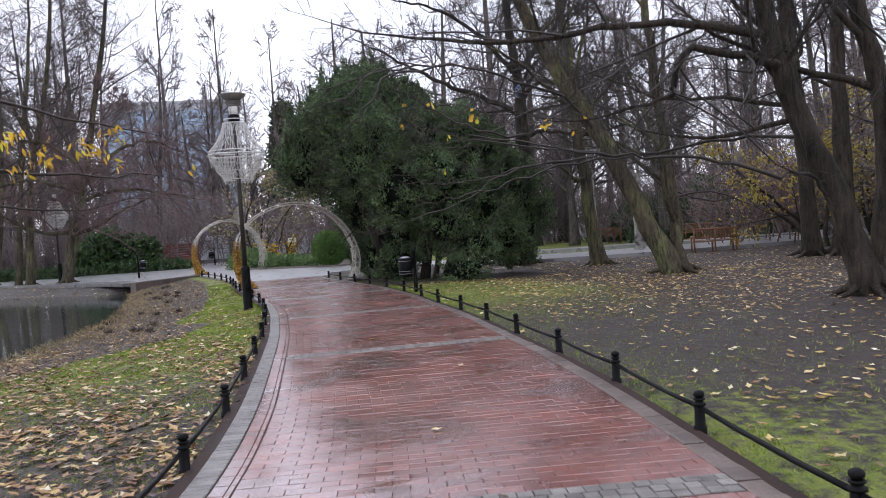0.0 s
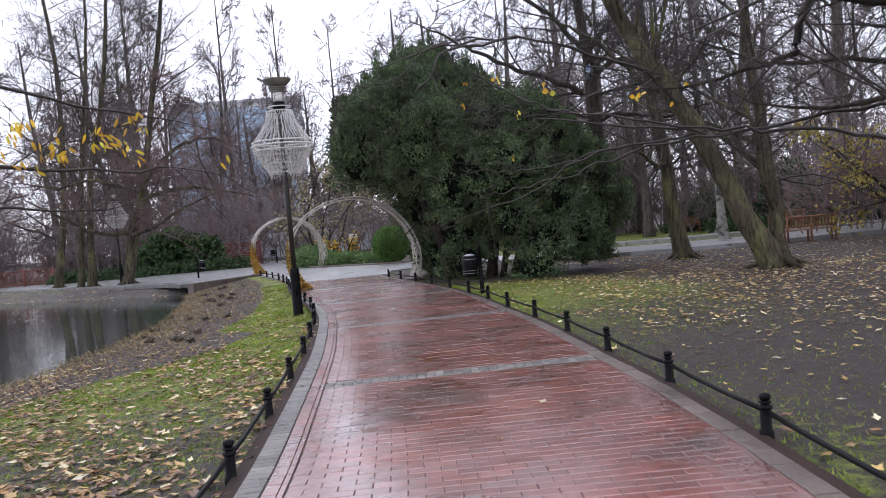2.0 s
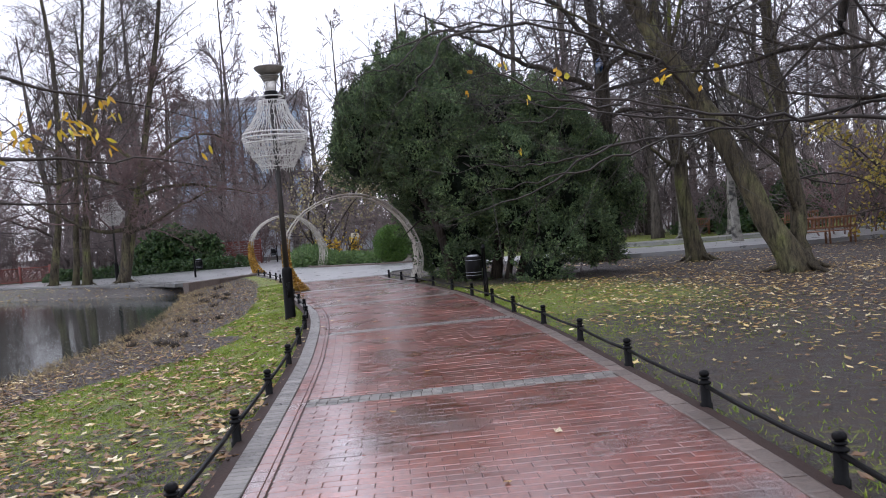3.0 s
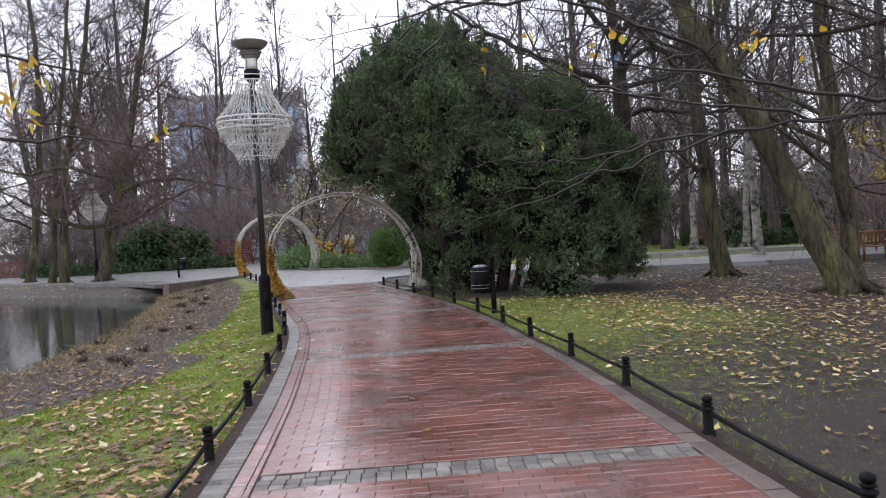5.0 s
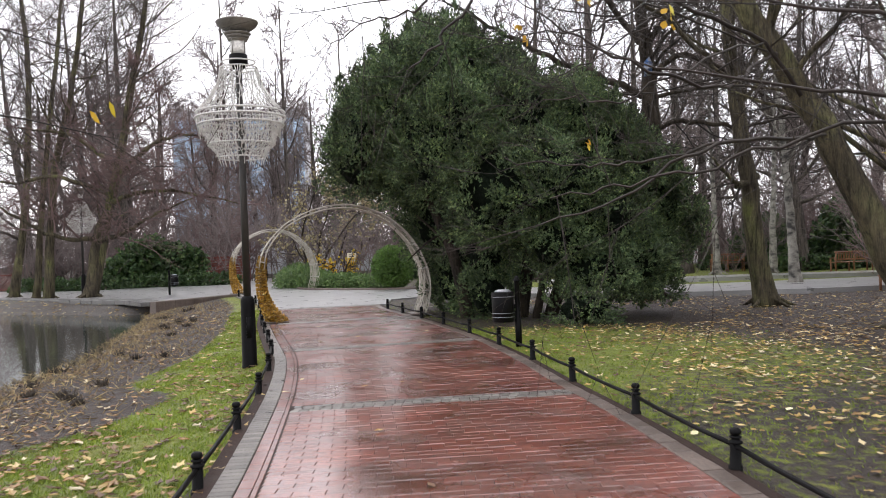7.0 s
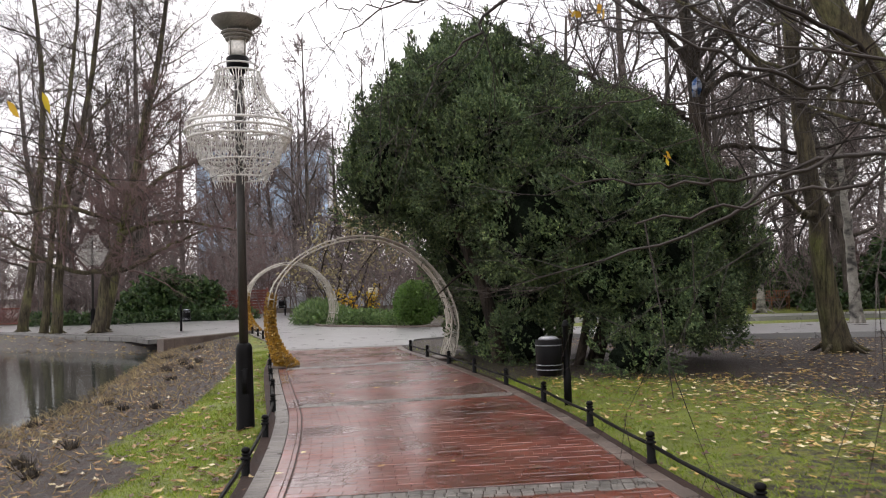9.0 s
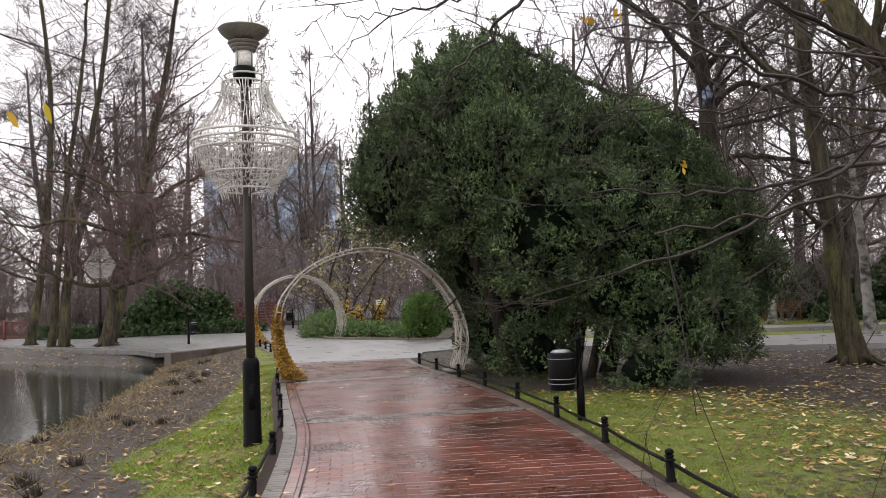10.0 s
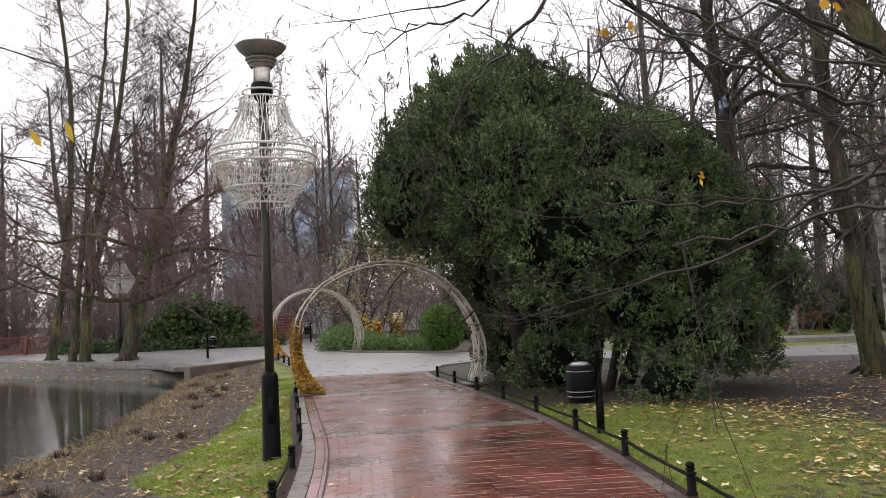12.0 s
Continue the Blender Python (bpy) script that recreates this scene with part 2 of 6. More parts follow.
m_silver = surface("galvanised_lid", [(0.3, (0.2, 0.21, 0.23)), (0.7, (0.32, 0.33, 0.35))], scale=8, fine=60, rough=(0.3, 0.45), bump=0.05, metal=0.8)
# blue glass, made paler and bluer so the colour carries distance haze
m_tower = surface("hazed_blue_glass", [(0.3, (0.3, 0.44, 0.6)), (0.7, (0.44, 0.58, 0.72))], scale=0.1, fine=1.5, rough=(0.1, 0.2), bump=0.0, vary="object", amount=0.2)
m_concrete = surface("pale_concrete", [(0.3, (0.45, 0.46, 0.48)), (0.7, (0.55, 0.56, 0.58))], scale=0.3, fine=4, rough=(0.6, 0.8), bump=0.05)
m_sign = surface("cream_sign_board", [(0.3, (0.62, 0.58, 0.42)), (0.7, (0.72, 0.68, 0.5))], scale=4, fine=30, rough=(0.4, 0.5), bump=0.0)
m_bag = surface("blue_white_foil", [(0.4, (0.08, 0.2, 0.5)), (0.55, (0.6, 0.65, 0.75))], scale=9, fine=30, rough=(0.2, 0.4), bump=0.3)


def water_material():
    m = bpy.data.materials.new("still_pond_water")
    m.use_nodes = True
    nt = m.node_tree
    p = nt.nodes["Principled BSDF"]
    p.inputs["Base Color"].default_value = (0.035, 0.04, 0.033, 1)
    p.inputs["Roughness"].default_value = 0.06
    p.inputs["IOR"].default_value = 1.33
    b = nt.nodes.new("ShaderNodeBump")
    b.inputs["Strength"].default_value, b.inputs["Distance"].default_value = 0.16, 0.02
    nt.links.new(noise_at(nt, 2.4, 2, (1.0, 2.2, 1.0)), b.inputs["Height"])
    nt.links.new(b.outputs[0], p.inputs["Normal"])
    return m


def ground_material():
    """Grass, bare mud and dark litter, mixed by the sheet's own attribute 'cover' (0 mud, 1 grass)."""
    m = bpy.data.materials.new("park_ground")
    m.use_nodes = True
    nt = m.node_tree
    p = nt.nodes["Principled BSDF"]
    a = nt.nodes.new("ShaderNodeAttribute")
    a.attribute_name = "cover"
    n1, n2, n3 = noise_at(nt, 1.2, 6), noise_at(nt, 9, 5), noise_at(nt, 55, 4)
    grass = ramp(nt, n1, [(0.3, (0.1, 0.12, 0.014)), (0.5, (0.17, 0.215, 0.02)), (0.7, (0.2, 0.2, 0.03))])
    mud = ramp(nt, n2, [(0.3, (0.019, 0.012, 0.009)), (0.55, (0.04, 0.026, 0.019)), (0.75, (0.08, 0.054, 0.038))])
    add = nt.nodes.new("ShaderNodeMath")
    add.operation = "ADD"
    nt.links.new(a.outputs["Fac"], add.inputs[0])
    nt.links.new(ranged(nt, n2, -0.3, 0.3), add.inputs[1])
    mask = ranged(nt, add.outputs[0], 0.0, 1.0, 0.35, 0.65)
    gr = nt.nodes.new("ShaderNodeAttribute")
    gr.attribute_name = "gravel"
    pebbles = ramp(nt, n3, [(0.3, (0.09, 0.085, 0.078)), (0.55, (0.17, 0.16, 0.145)), (0.75, (0.28, 0.26, 0.23))])
    mud = blend(nt, "MIX", gr.outputs["Fac"], mud, pebbles)
    col = blend(nt, "MIX", mask, mud, grass)
    col = blend(nt, "MULTIPLY", 1.0, col, ramp(nt, n3, [(0.25, (0.55, 0.55, 0.55)), (0.75, (1.4, 1.4, 1.4))]))
    nt.links.new(col, p.inputs["Base Color"])
    nt.links.new(ranged(nt, n2, 0.45, 0.8), p.inputs["Roughness"])
    b = nt.nodes.new("ShaderNodeBump")
    b.inputs["Strength"].default_value, b.inputs["Distance"].default_value = 0.9, 0.06
    nt.links.new(n3, b.inputs["Height"])
    nt.links.new(b.outputs[0], p.inputs["Normal"])
    return m


m_water, m_ground = water_material(), ground_material()


# ---- tools for meshes ----
class Geo:
    """Gathers vertices and faces for one mesh."""

    def __init__(self):
        self.v, self.f, self.n = [], [], 0

    def add(self, verts, faces):
        self.v.append(np.asarray(verts, float).reshape(-1, 3))
        self.f.extend([tuple(int(i) + self.n for i in q) for q in faces])
        self.n += len(self.v[-1])

    def many(self, verts, faces):
        """verts: N x K x 3, copies of one shape of K vertices; faces: those of the shape."""
        n, k = verts.shape[:2]
        base = self.n + np.arange(n)[:, None, None] * k
        for size in {len(q) for q in faces}:
            fa = np.array([q for q in faces if len(q) == size])
            self.f.extend(map(tuple, (base + fa[None]).reshape(-1, size).tolist()))
        self.v.append(verts.reshape(-1, 3))
        self.n += n * k

    def tube(self, pts, rad, sides=6, lobes=0.0, cap=True, squash=1.0):
        pts, rad = np.asarray(pts, float), np.asarray(rad, float)
        t = np.gradient(pts, axis=0)
        t /= np.linalg.norm(t, axis=1)[:, None] + 1e-9
        ref = np.array((0.0, 0.0, 1.0)) if abs(t[0, 2]) < 0.8 else np.array((1.0, 0.0, 0.0))
        a = np.cross(t, ref)
        a /= np.linalg.norm(a, axis=1)[:, None] + 1e-9
        b = np.cross(t, a)
        ang = np.arange(sides) * 2 * np.pi / sides
        r = rad[:, None] * np.ones(sides)
        if lobes:
            r = r * (1 + lobes * np.sin(ang * 3 + 1.0)[None] + 0.6 * lobes * np.sin(ang * 5 + pts[:, 2:3] * 1.3))
        ring = pts[:, None] + r[..., None] * (np.cos(ang)[None, :, None] * a[:, None] + squash * np.sin(ang)[None, :, None] * b[:, None])
        k, s = len(pts), sides
        faces = [(i * s + j, i * s + (j + 1) % s, (i + 1) * s + (j + 1) % s, (i + 1) * s + j) for i in range(k - 1) for j in range(s)]
        if cap:
            faces += [tuple(range(s - 1, -1, -1)), tuple((k - 1) * s + j for j in range(s))]
        self.add(ring.reshape(-1, 3), faces)

    def box(self, lo, hi, bevel=0.0):
        (x0, y0, z0), (x1, y1, z1) = lo, hi
        if not bevel:
            v = [(x, y, z) for z in (z0, z1) for y in (y0, y1) for x in (x0, x1)]
            self.add(v, [(0, 2, 3, 1), (4, 5, 7, 6), (0, 1, 5, 4), (2, 6, 7, 3), (0, 4, 6, 2), (1, 3, 7, 5)])
            return
        c = bevel
        rings = [(z0, c), (z0 + c, 0), (z1 - c, 0), (z1, c)]
        v = []
        for z, i in rings:
            v += [(x0 + i, y0 + i, z), (x1 - i, y0 + i, z), (x1 - i, y1 - i, z), (x0 + i, y1 - i, z)]
        f = [(3, 2, 1, 0), (12, 13, 14, 15)]
        f += [(r * 4 + j, r * 4 + (j + 1) % 4, r * 4 + 4 + (j + 1) % 4, r * 4 + 4 + j) for r in range(3) for j in range(4)]
        self.add(v, f)

    def lathe(self, profile, sides=16, at=(0, 0, 0)):
        """profile: (radius, height) from bottom to top round the z axis."""
        ang = np.arange(sides) * 2 * np.pi / sides
        v = [(at[0] + r * np.cos(q), at[1] + r * np.sin(q), at[2] + z) for r, z in profile for q in ang]
        k = len(profile)
        f = [(i * sides + j, i * sides + (j + 1) % sides, (i + 1) * sides + (j + 1) % sides, (i + 1) * sides + j) for i in range(k - 1) for j in range(sides)]
        f += [tuple(range(sides - 1, -1, -1)), tuple((k - 1) * sides + j for j in range(sides))]
        self.add(v, f)

    def ring(self, radius, z, thick, sides=40, at=(0, 0)):
        """A closed hoop of round tube."""
        q = np.arange(sides) * 2 * np.pi / sides
        w = np.arange(6) * 2 * np.pi / 6
        rr = radius + thick * np.cos(w)
        v = np.stack([at[0] + rr[None] * np.cos(q)[:, None], at[1] + rr[None] * np.sin(q)[:, None], z + thick * np.sin(w)[None] + 0 * q[:, None]], -1)
        f = [(i * 6 + j, ((i + 1) % sides) * 6 + j, ((i + 1) % sides) * 6 + (j + 1) % 6, i * 6 + (j + 1) % 6) for i in range(sides) for j in range(6)]
        self.add(v.reshape(-1, 3), f)

    def cones(self, p0, p1, r):
        """Thin three-sided twigs from p0 to p1."""
        p0, p1 = np.asarray(p0, float), np.asarray(p1, float)
        d = p1 - p0
        a = np.cross(d, np.array((0.31, 0.17, 0.93)))
        a /= np.linalg.norm(a, axis=1)[:, None] + 1e-9
        b = np.cross(d, a)
        b /= np.linalg.norm(b, axis=1)[:, None] + 1e-9
        r = (np.ones(len(p0)) * r)[:, None]
        v = np.stack([p0 + r * a, p0 + r * (-0.5 * a + 0.87 * b), p0 + r * (-0.5 * a - 0.87 * b), p1], 1)
        self.many(v, [(0, 1, 3), (1, 2, 3), (2, 0, 3)])

    def mesh(self, name, material, smooth=True):
        me = bpy.data.meshes.new(name)
        me.from_pydata(np.concatenate(self.v).tolist() if self.v else [], [], self.f)
        me.materials.append(material)
        if smooth:
            me.polygons.foreach_set("use_smooth", [True] * len(me.polygons))
        me.update()
        return me


def part(name, geo, material, parent=None, label="", smooth=True):
    """One mesh object under a thing or a part."""
    ob = new(name, geo.mesh(name, material, smooth))
    ob.parent = parent
    if label:
        ob["label"] = label
    return ob


def thing(name, label, category, at=(0, 0, 0), turn=0.0, group="", kind="", scale=1.0):
    ob = new(name)
    ob.empty_display_size = 0.2
    ob.matrix_world = pose(*at, 0, 0, turn) @ Matrix.Scale(scale, 4)
    return tagged(ob, label, category, group, kind)


def smooth_curve(points, n):
    """n points along a Catmull-Rom curve through the control points."""
    p = np.asarray(points, float)
    p = np.vstack([2 * p[0] - p[1], p, 2 * p[-1] - p[-2]])
    out = []
    for q in np.linspace(0, len(p) - 3 - 1e-6, n):
        i = int(q)
        u = q - i
        a, b, c, d = p[i:i + 4]
        out.append(0.5 * (2 * b + (c - a) * u + (2 * a - 5 * b + 4 * c - d) * u * u + (3 * b - a - 3 * c + d) * u ** 3))
    return np.array(out)


def unit(v):
    return v / (np.linalg.norm(v) + 1e-9)


class Tree:
    """Bare deciduous growth: thick wood in one mesh, thin wood and twigs in another."""

    def __init__(self, seed, twig=0.006, droop=0.0, maxlev=3, kids=(9, 7, 5), twigs=7, wander=0.16, reach=0.5, spread=(35, 70), up=0.04, sub=2, long=(0.35, 0.75)):
        self.sub, self.long = sub, long
        self.r = np.random.RandomState(seed)
        self.wood, self.fine = Geo(), Geo()
        self.twig, self.droop, self.maxlev, self.kids, self.twigs = twig, droop, maxlev, kids, twigs
        self.wander, self.reach, self.spread, self.up = wander, reach, spread, up
        self.tips = []

    def side(self, d, lo, hi):
        r = self.r
        a = unit(np.cross(d, r.normal(size=3)))
        q = np.radians(r.uniform(lo, hi))
        return unit(d * np.cos(q) + a * np.sin(q))

    def limb(self, pts, r0, r1, lev, sides=None, first=0.2, lobes=0.0):
        """A limb along given points, with its offspring."""
        n = len(pts)
        rad = r1 + (r0 - r1) * (1 - np.linspace(0, 1, n)) ** 0.9
        if sides is None:
            sides = (10, 6, 4, 3, 3)[min(lev, 4)]
        (self.wood if lev <= 1 else self.fine).tube(pts, rad, sides, lobes, cap=lev == 0)
        length = np.linalg.norm(np.diff(pts, axis=0), axis=1).sum()
        if lev >= self.maxlev:
            self.spray(pts, length, r1)
            return
        for k in range(self.kids[min(lev, len(self.kids) - 1)]):
            u = first + (1 - first) * (k + self.r.uniform(0, 1)) / self.kids[min(lev, len(self.kids) - 1)]
            i = min(int(u * (n - 1)), n - 2)
            w = u * (n - 1) - i
            p = pts[i] * (1 - w) + pts[i + 1] * w
            d = self.side(unit(pts[i + 1] - pts[i]), *self.spread)
            cap = (9.0, 2.6, 1.1, 0.8, 0.8)[min(lev, 4)]
            self.grow(p, d, min(length * self.reach * (1.1 - 0.55 * u), cap) * self.r.uniform(0.7, 1.25), max(rad[i] * 0.42, self.twig), lev + 1)
        if r1 > self.twig * 1.5 and lev < self.maxlev:
            self.grow(pts[-1], unit(pts[-1] - pts[-2]), min(length * 0.3, 1.2), r1, lev + 1)

    def grow(self, p, d, length, r, lev):
        n = max(3, int(3 + length / 0.9)) if lev < 3 else 3
        pts = [np.array(p, float)]
        for i in range(n - 1):
            d = unit(d + self.r.normal(size=3) * self.wander + np.array((0, 0, self.up - self.droop * (lev >= 2))))
            pts.append(pts[-1] + d * length / (n - 1))
        self.limb(np.array(pts), r, max(r * 0.3, self.twig * 0.6), lev)

    def spray(self, pts, length, r):
        k = self.twigs
        u = self.r.uniform(0.1, 1, k) * (len(pts) - 1)
        i = np.minimum(u.astype(int), len(pts) - 2)
        w = (u - i)[:, None]
        p = pts[i] * (1 - w) + pts[i + 1] * w
        d = pts[i + 1] - pts[i]
        d /= np.linalg.norm(d, axis=1)[:, None] + 1e-9
        d = d + self.r.normal(size=(k, 3)) * 0.55 + np.array((0, 0, self.up * 2 - self.droop))
        q = p + d * (length * self.r.uniform(*self.long, k))[:, None]
        self.fine.cones(p, q, self.twig * 0.75)
        self.tips.append(q)
        if self.sub:
            n = k * self.sub
            a, b = np.repeat(p, self.sub, 0), np.repeat(q, self.sub, 0)
            w = self.r.uniform(0.25, 0.95, n)[:, None]
            base = a * (1 - w) + b * w
            l = np.linalg.norm(b - a, axis=1)[:, None]
            e = (b - a) / (l + 1e-9) + self.r.normal(size=(n, 3)) * 0.6 + np.array((0, 0, self.up - self.droop))
            tip = base + e * l * self.r.uniform(0.3, 0.65, n)[:, None]
            self.fine.cones(base, tip, self.twig * 0.55)
            self.tips.append(tip)

    def build(self, name, label, category, bark, twigs, at=(0, 0, 0), group="", crown="crown"):
        ob = thing(name, label, category, at, group=group)
        part("trunk", self.wood, bark, ob)
        part(crown, self.fine, twigs, ob, "bare thin branches")
        return ob


def turned(dirs, rng):
    """Random frames whose z runs along dirs: N x 3 x 3, columns x, y, z."""
    z = dirs / (np.linalg.norm(dirs, axis=1)[:, None] + 1e-9)
    x = np.cross(z, rng.normal(size=z.shape))
    x /= np.linalg.norm(x, axis=1)[:, None] + 1e-9
    return np.stack([x, np.cross(z, x), z], -1)


def sprig(blades, length, wide, rng, needle=False):
    """A feathered sprig along z: leaf quads, or pointed needles."""
    v, f = [], []
    for i in range(blades):
        u = i / blades
        q = rng.uniform(0, 2 * np.pi)
        c = np.array((np.cos(q), np.sin(q), 0))
        d = unit(c * (1.0 - 0.5 * u) + np.array((0, 0, 0.9)))
        s = unit(np.cross(d, (0.2, 0.3, 1.0)))
        p = np.array((0, 0, length * u * 0.8))
        l = length * (0.5 - 0.2 * u)
        if needle:
            v += [p - s * wide, p + s * wide, p + d * l]
            f.append((3 * i, 3 * i + 1, 3 * i + 2))
            continue
        v += [p, p + d * l * 0.5 + s * wide, p + d * l, p + d * l * 0.5 - s * wide]
        f.append((4 * i, 4 * i + 1, 4 * i + 2, 4 * i + 3))
    return np.array(v), f


def foliage(geo, pos, dirs, rng, blades=9, length=0.24, wide=0.022, spread=0.5, needle=False):
    """Sprigs at pos, pointing roughly along dirs, in four shapes."""
    kind = rng.randint(0, 4, len(pos))
    for k in range(4):
        sel = kind == k
        if not sel.any():
            continue
        v, f = sprig(blades, length, wide, rng, needle)
        fr = turned(dirs[sel] + rng.normal(size=(sel.sum(), 3)) * spread, rng)
        sc = rng.uniform(0.7, 1.3, sel.sum())
        w = np.einsum("nij,kj->nki", fr, v) * sc[:, None, None] + pos[sel][:, None]
        geo.many(w, f)


def shell(lobes, count, rng, lo=0.8, hi=1.05, overlap=0.8):
    """Places and outward ways on the skin of several ellipsoids (cx, cy, cz, rx, ry, rz), but not inside the others."""
    area = np.array([l[3] * l[5] + l[4] * l[5] + l[3] * l[4] for l in lobes])
    pos, way = [], []
    for l, n in zip(lobes, (count * area / area.sum()).astype(int)):
        d = rng.normal(size=(n, 3))
        d /= np.linalg.norm(d, axis=1)[:, None]
        r = np.array(l[3:])
        p = np.array(l[:3]) + d * r * rng.uniform(lo, hi, n)[:, None]
        keep = np.ones(n, bool)
        for o in lobes:
            if o is not l:
                keep &= (((p - np.array(o[:3])) / np.array(o[3:])) ** 2).sum(1) > overlap
        pos.append(p[keep])
        way.append((d / r)[keep])
    way = np.concatenate(way)
    return np.concatenate(pos), way / np.linalg.norm(way, axis=1)[:, None]


# ---- the plan: edges of the path, the pond and the relief ----
YY = np.arange(-8, 60, 0.1)


def edge(points):
    p = np.array(points, float)
    x = np.interp(YY, p[:, 0], p[:, 1])
    k = np.hanning(27)
    return np.convolve(np.pad(x, 13, "edge"), k / k.sum(), "valid")


LEFT = edge([(-8, -1.62), (0, -1.52), (5.7, -1.48), (7.5, -1.58), (9.5, -1.77), (11.3, -1.95), (13, -2.13), (14.7, -2.36), (16.5, -2.62), (18.1, -2.9), (19.9, -3.27), (21.6, -3.73), (24, -4.4), (26, -4.95), (30.2, -5.95), (33.5, -6.9), (37, -8.2), (40.5, -9.6)])
RIGHT = edge([(-8, 2.05), (3.6, 2.05), (5.5, 2.02), (7.3, 1.96), (9.1, 1.82), (11, 1.61), (12.9, 1.41), (14.6, 1.18), (16.3, 0.88), (18.2, 0.61), (20, 0.26), (21.9, -0.19), (23.7, -0.7), (25.5, -1.22), (27.3, -1.78), (29.1, -2.35), (31, -2.7), (33, -2.6)])


def left_x(y):
    return np.interp(y, YY, LEFT)


def right_x(y):
    return np.interp(y, YY, RIGHT)


def lean_of(y):
    """How far the path's cross lines run ahead per metre to the right."""
    return -(np.interp(np.asarray(y) + 1.5, YY, LEFT + RIGHT) - np.interp(np.asarray(y) - 1.5, YY, LEFT + RIGHT)) / 6.0


def on_path(s, x):
    """A place on the path: station s along it, x across."""
    xc = (left_x(s) + right_x(s)) / 2
    return x, s + lean_of(s) * (x - xc)


def step01(u):
    u = np.clip(u, 0, 1)
    return u * u * (3 - 2 * u)


def pond_in(x, y):
    """Metres inside the pond (negative on land), and whether the near bank is the closer."""
    near = np.interp(y, [-60, 5, 16, 21, 25, 30, 33.3, 37], [-9.5, -8.3, -7.7, -8.0, -8.5, -9.9, -10.7, -12.0]) - x
    far = np.interp(-x, [12, 14, 15.4, 18.3, 22.4, 40, 80], [37.2, 37.7, 38.6, 40.0, 42.6, 52, 70]) - y
    return np.minimum(near, far), near < far


WATER = -0.45


def ground_z(x, y):
    x, y = np.asarray(x, float), np.asarray(y, float)
    dl, dr = left_x(y) + 0.05 - x, x - right_x(y) + 0.1
    m, nearer = pond_in(x, y)
    z = -0.035 - 0.09 * step01(dr / 7.0)
    bank = np.maximum(-m, 0)
    run = bank / (bank + np.maximum(dl, 0.01))
    left = -0.03 + WATER * (1 - run) ** np.interp(y, [26, 35], [0.75, 2.0])
    plaza = np.clip((y - 35) / 2, 0, 1)
    left = np.where(nearer | (y < 36), left, -0.03 + (WATER + 0.03) * (1 - step01(bank / 1.7)))
    z = np.where((dl > 0) & (x < -1), left, z)
    z = np.where(m > 0, WATER - 0.02 - np.minimum(m * 0.35, 0.7), z)
    on = (dl < 0) & (dr < 0) & (y < 33)
    z = np.where(on, -0.09, z)
    far = np.maximum(np.hypot(x, y - 20) - 45, 0)
    z = z + np.where((y > 42) | (x > 20), np.minimum(far * 0.02, 1.5), 0)
    return z


# ---- ground, pond, paved areas ----
from mathutils import geometry

def lines(lo, hi, fine, far):
    mid = np.arange(lo, hi, fine)
    out, stepw = [], fine
    p = 0.0
    while p < far:
        stepw *= 1.25
        p += stepw
        out.append(p)
    out = np.array(out)
    return np.concatenate([lo - out[::-1], mid, mid[-1] + out])


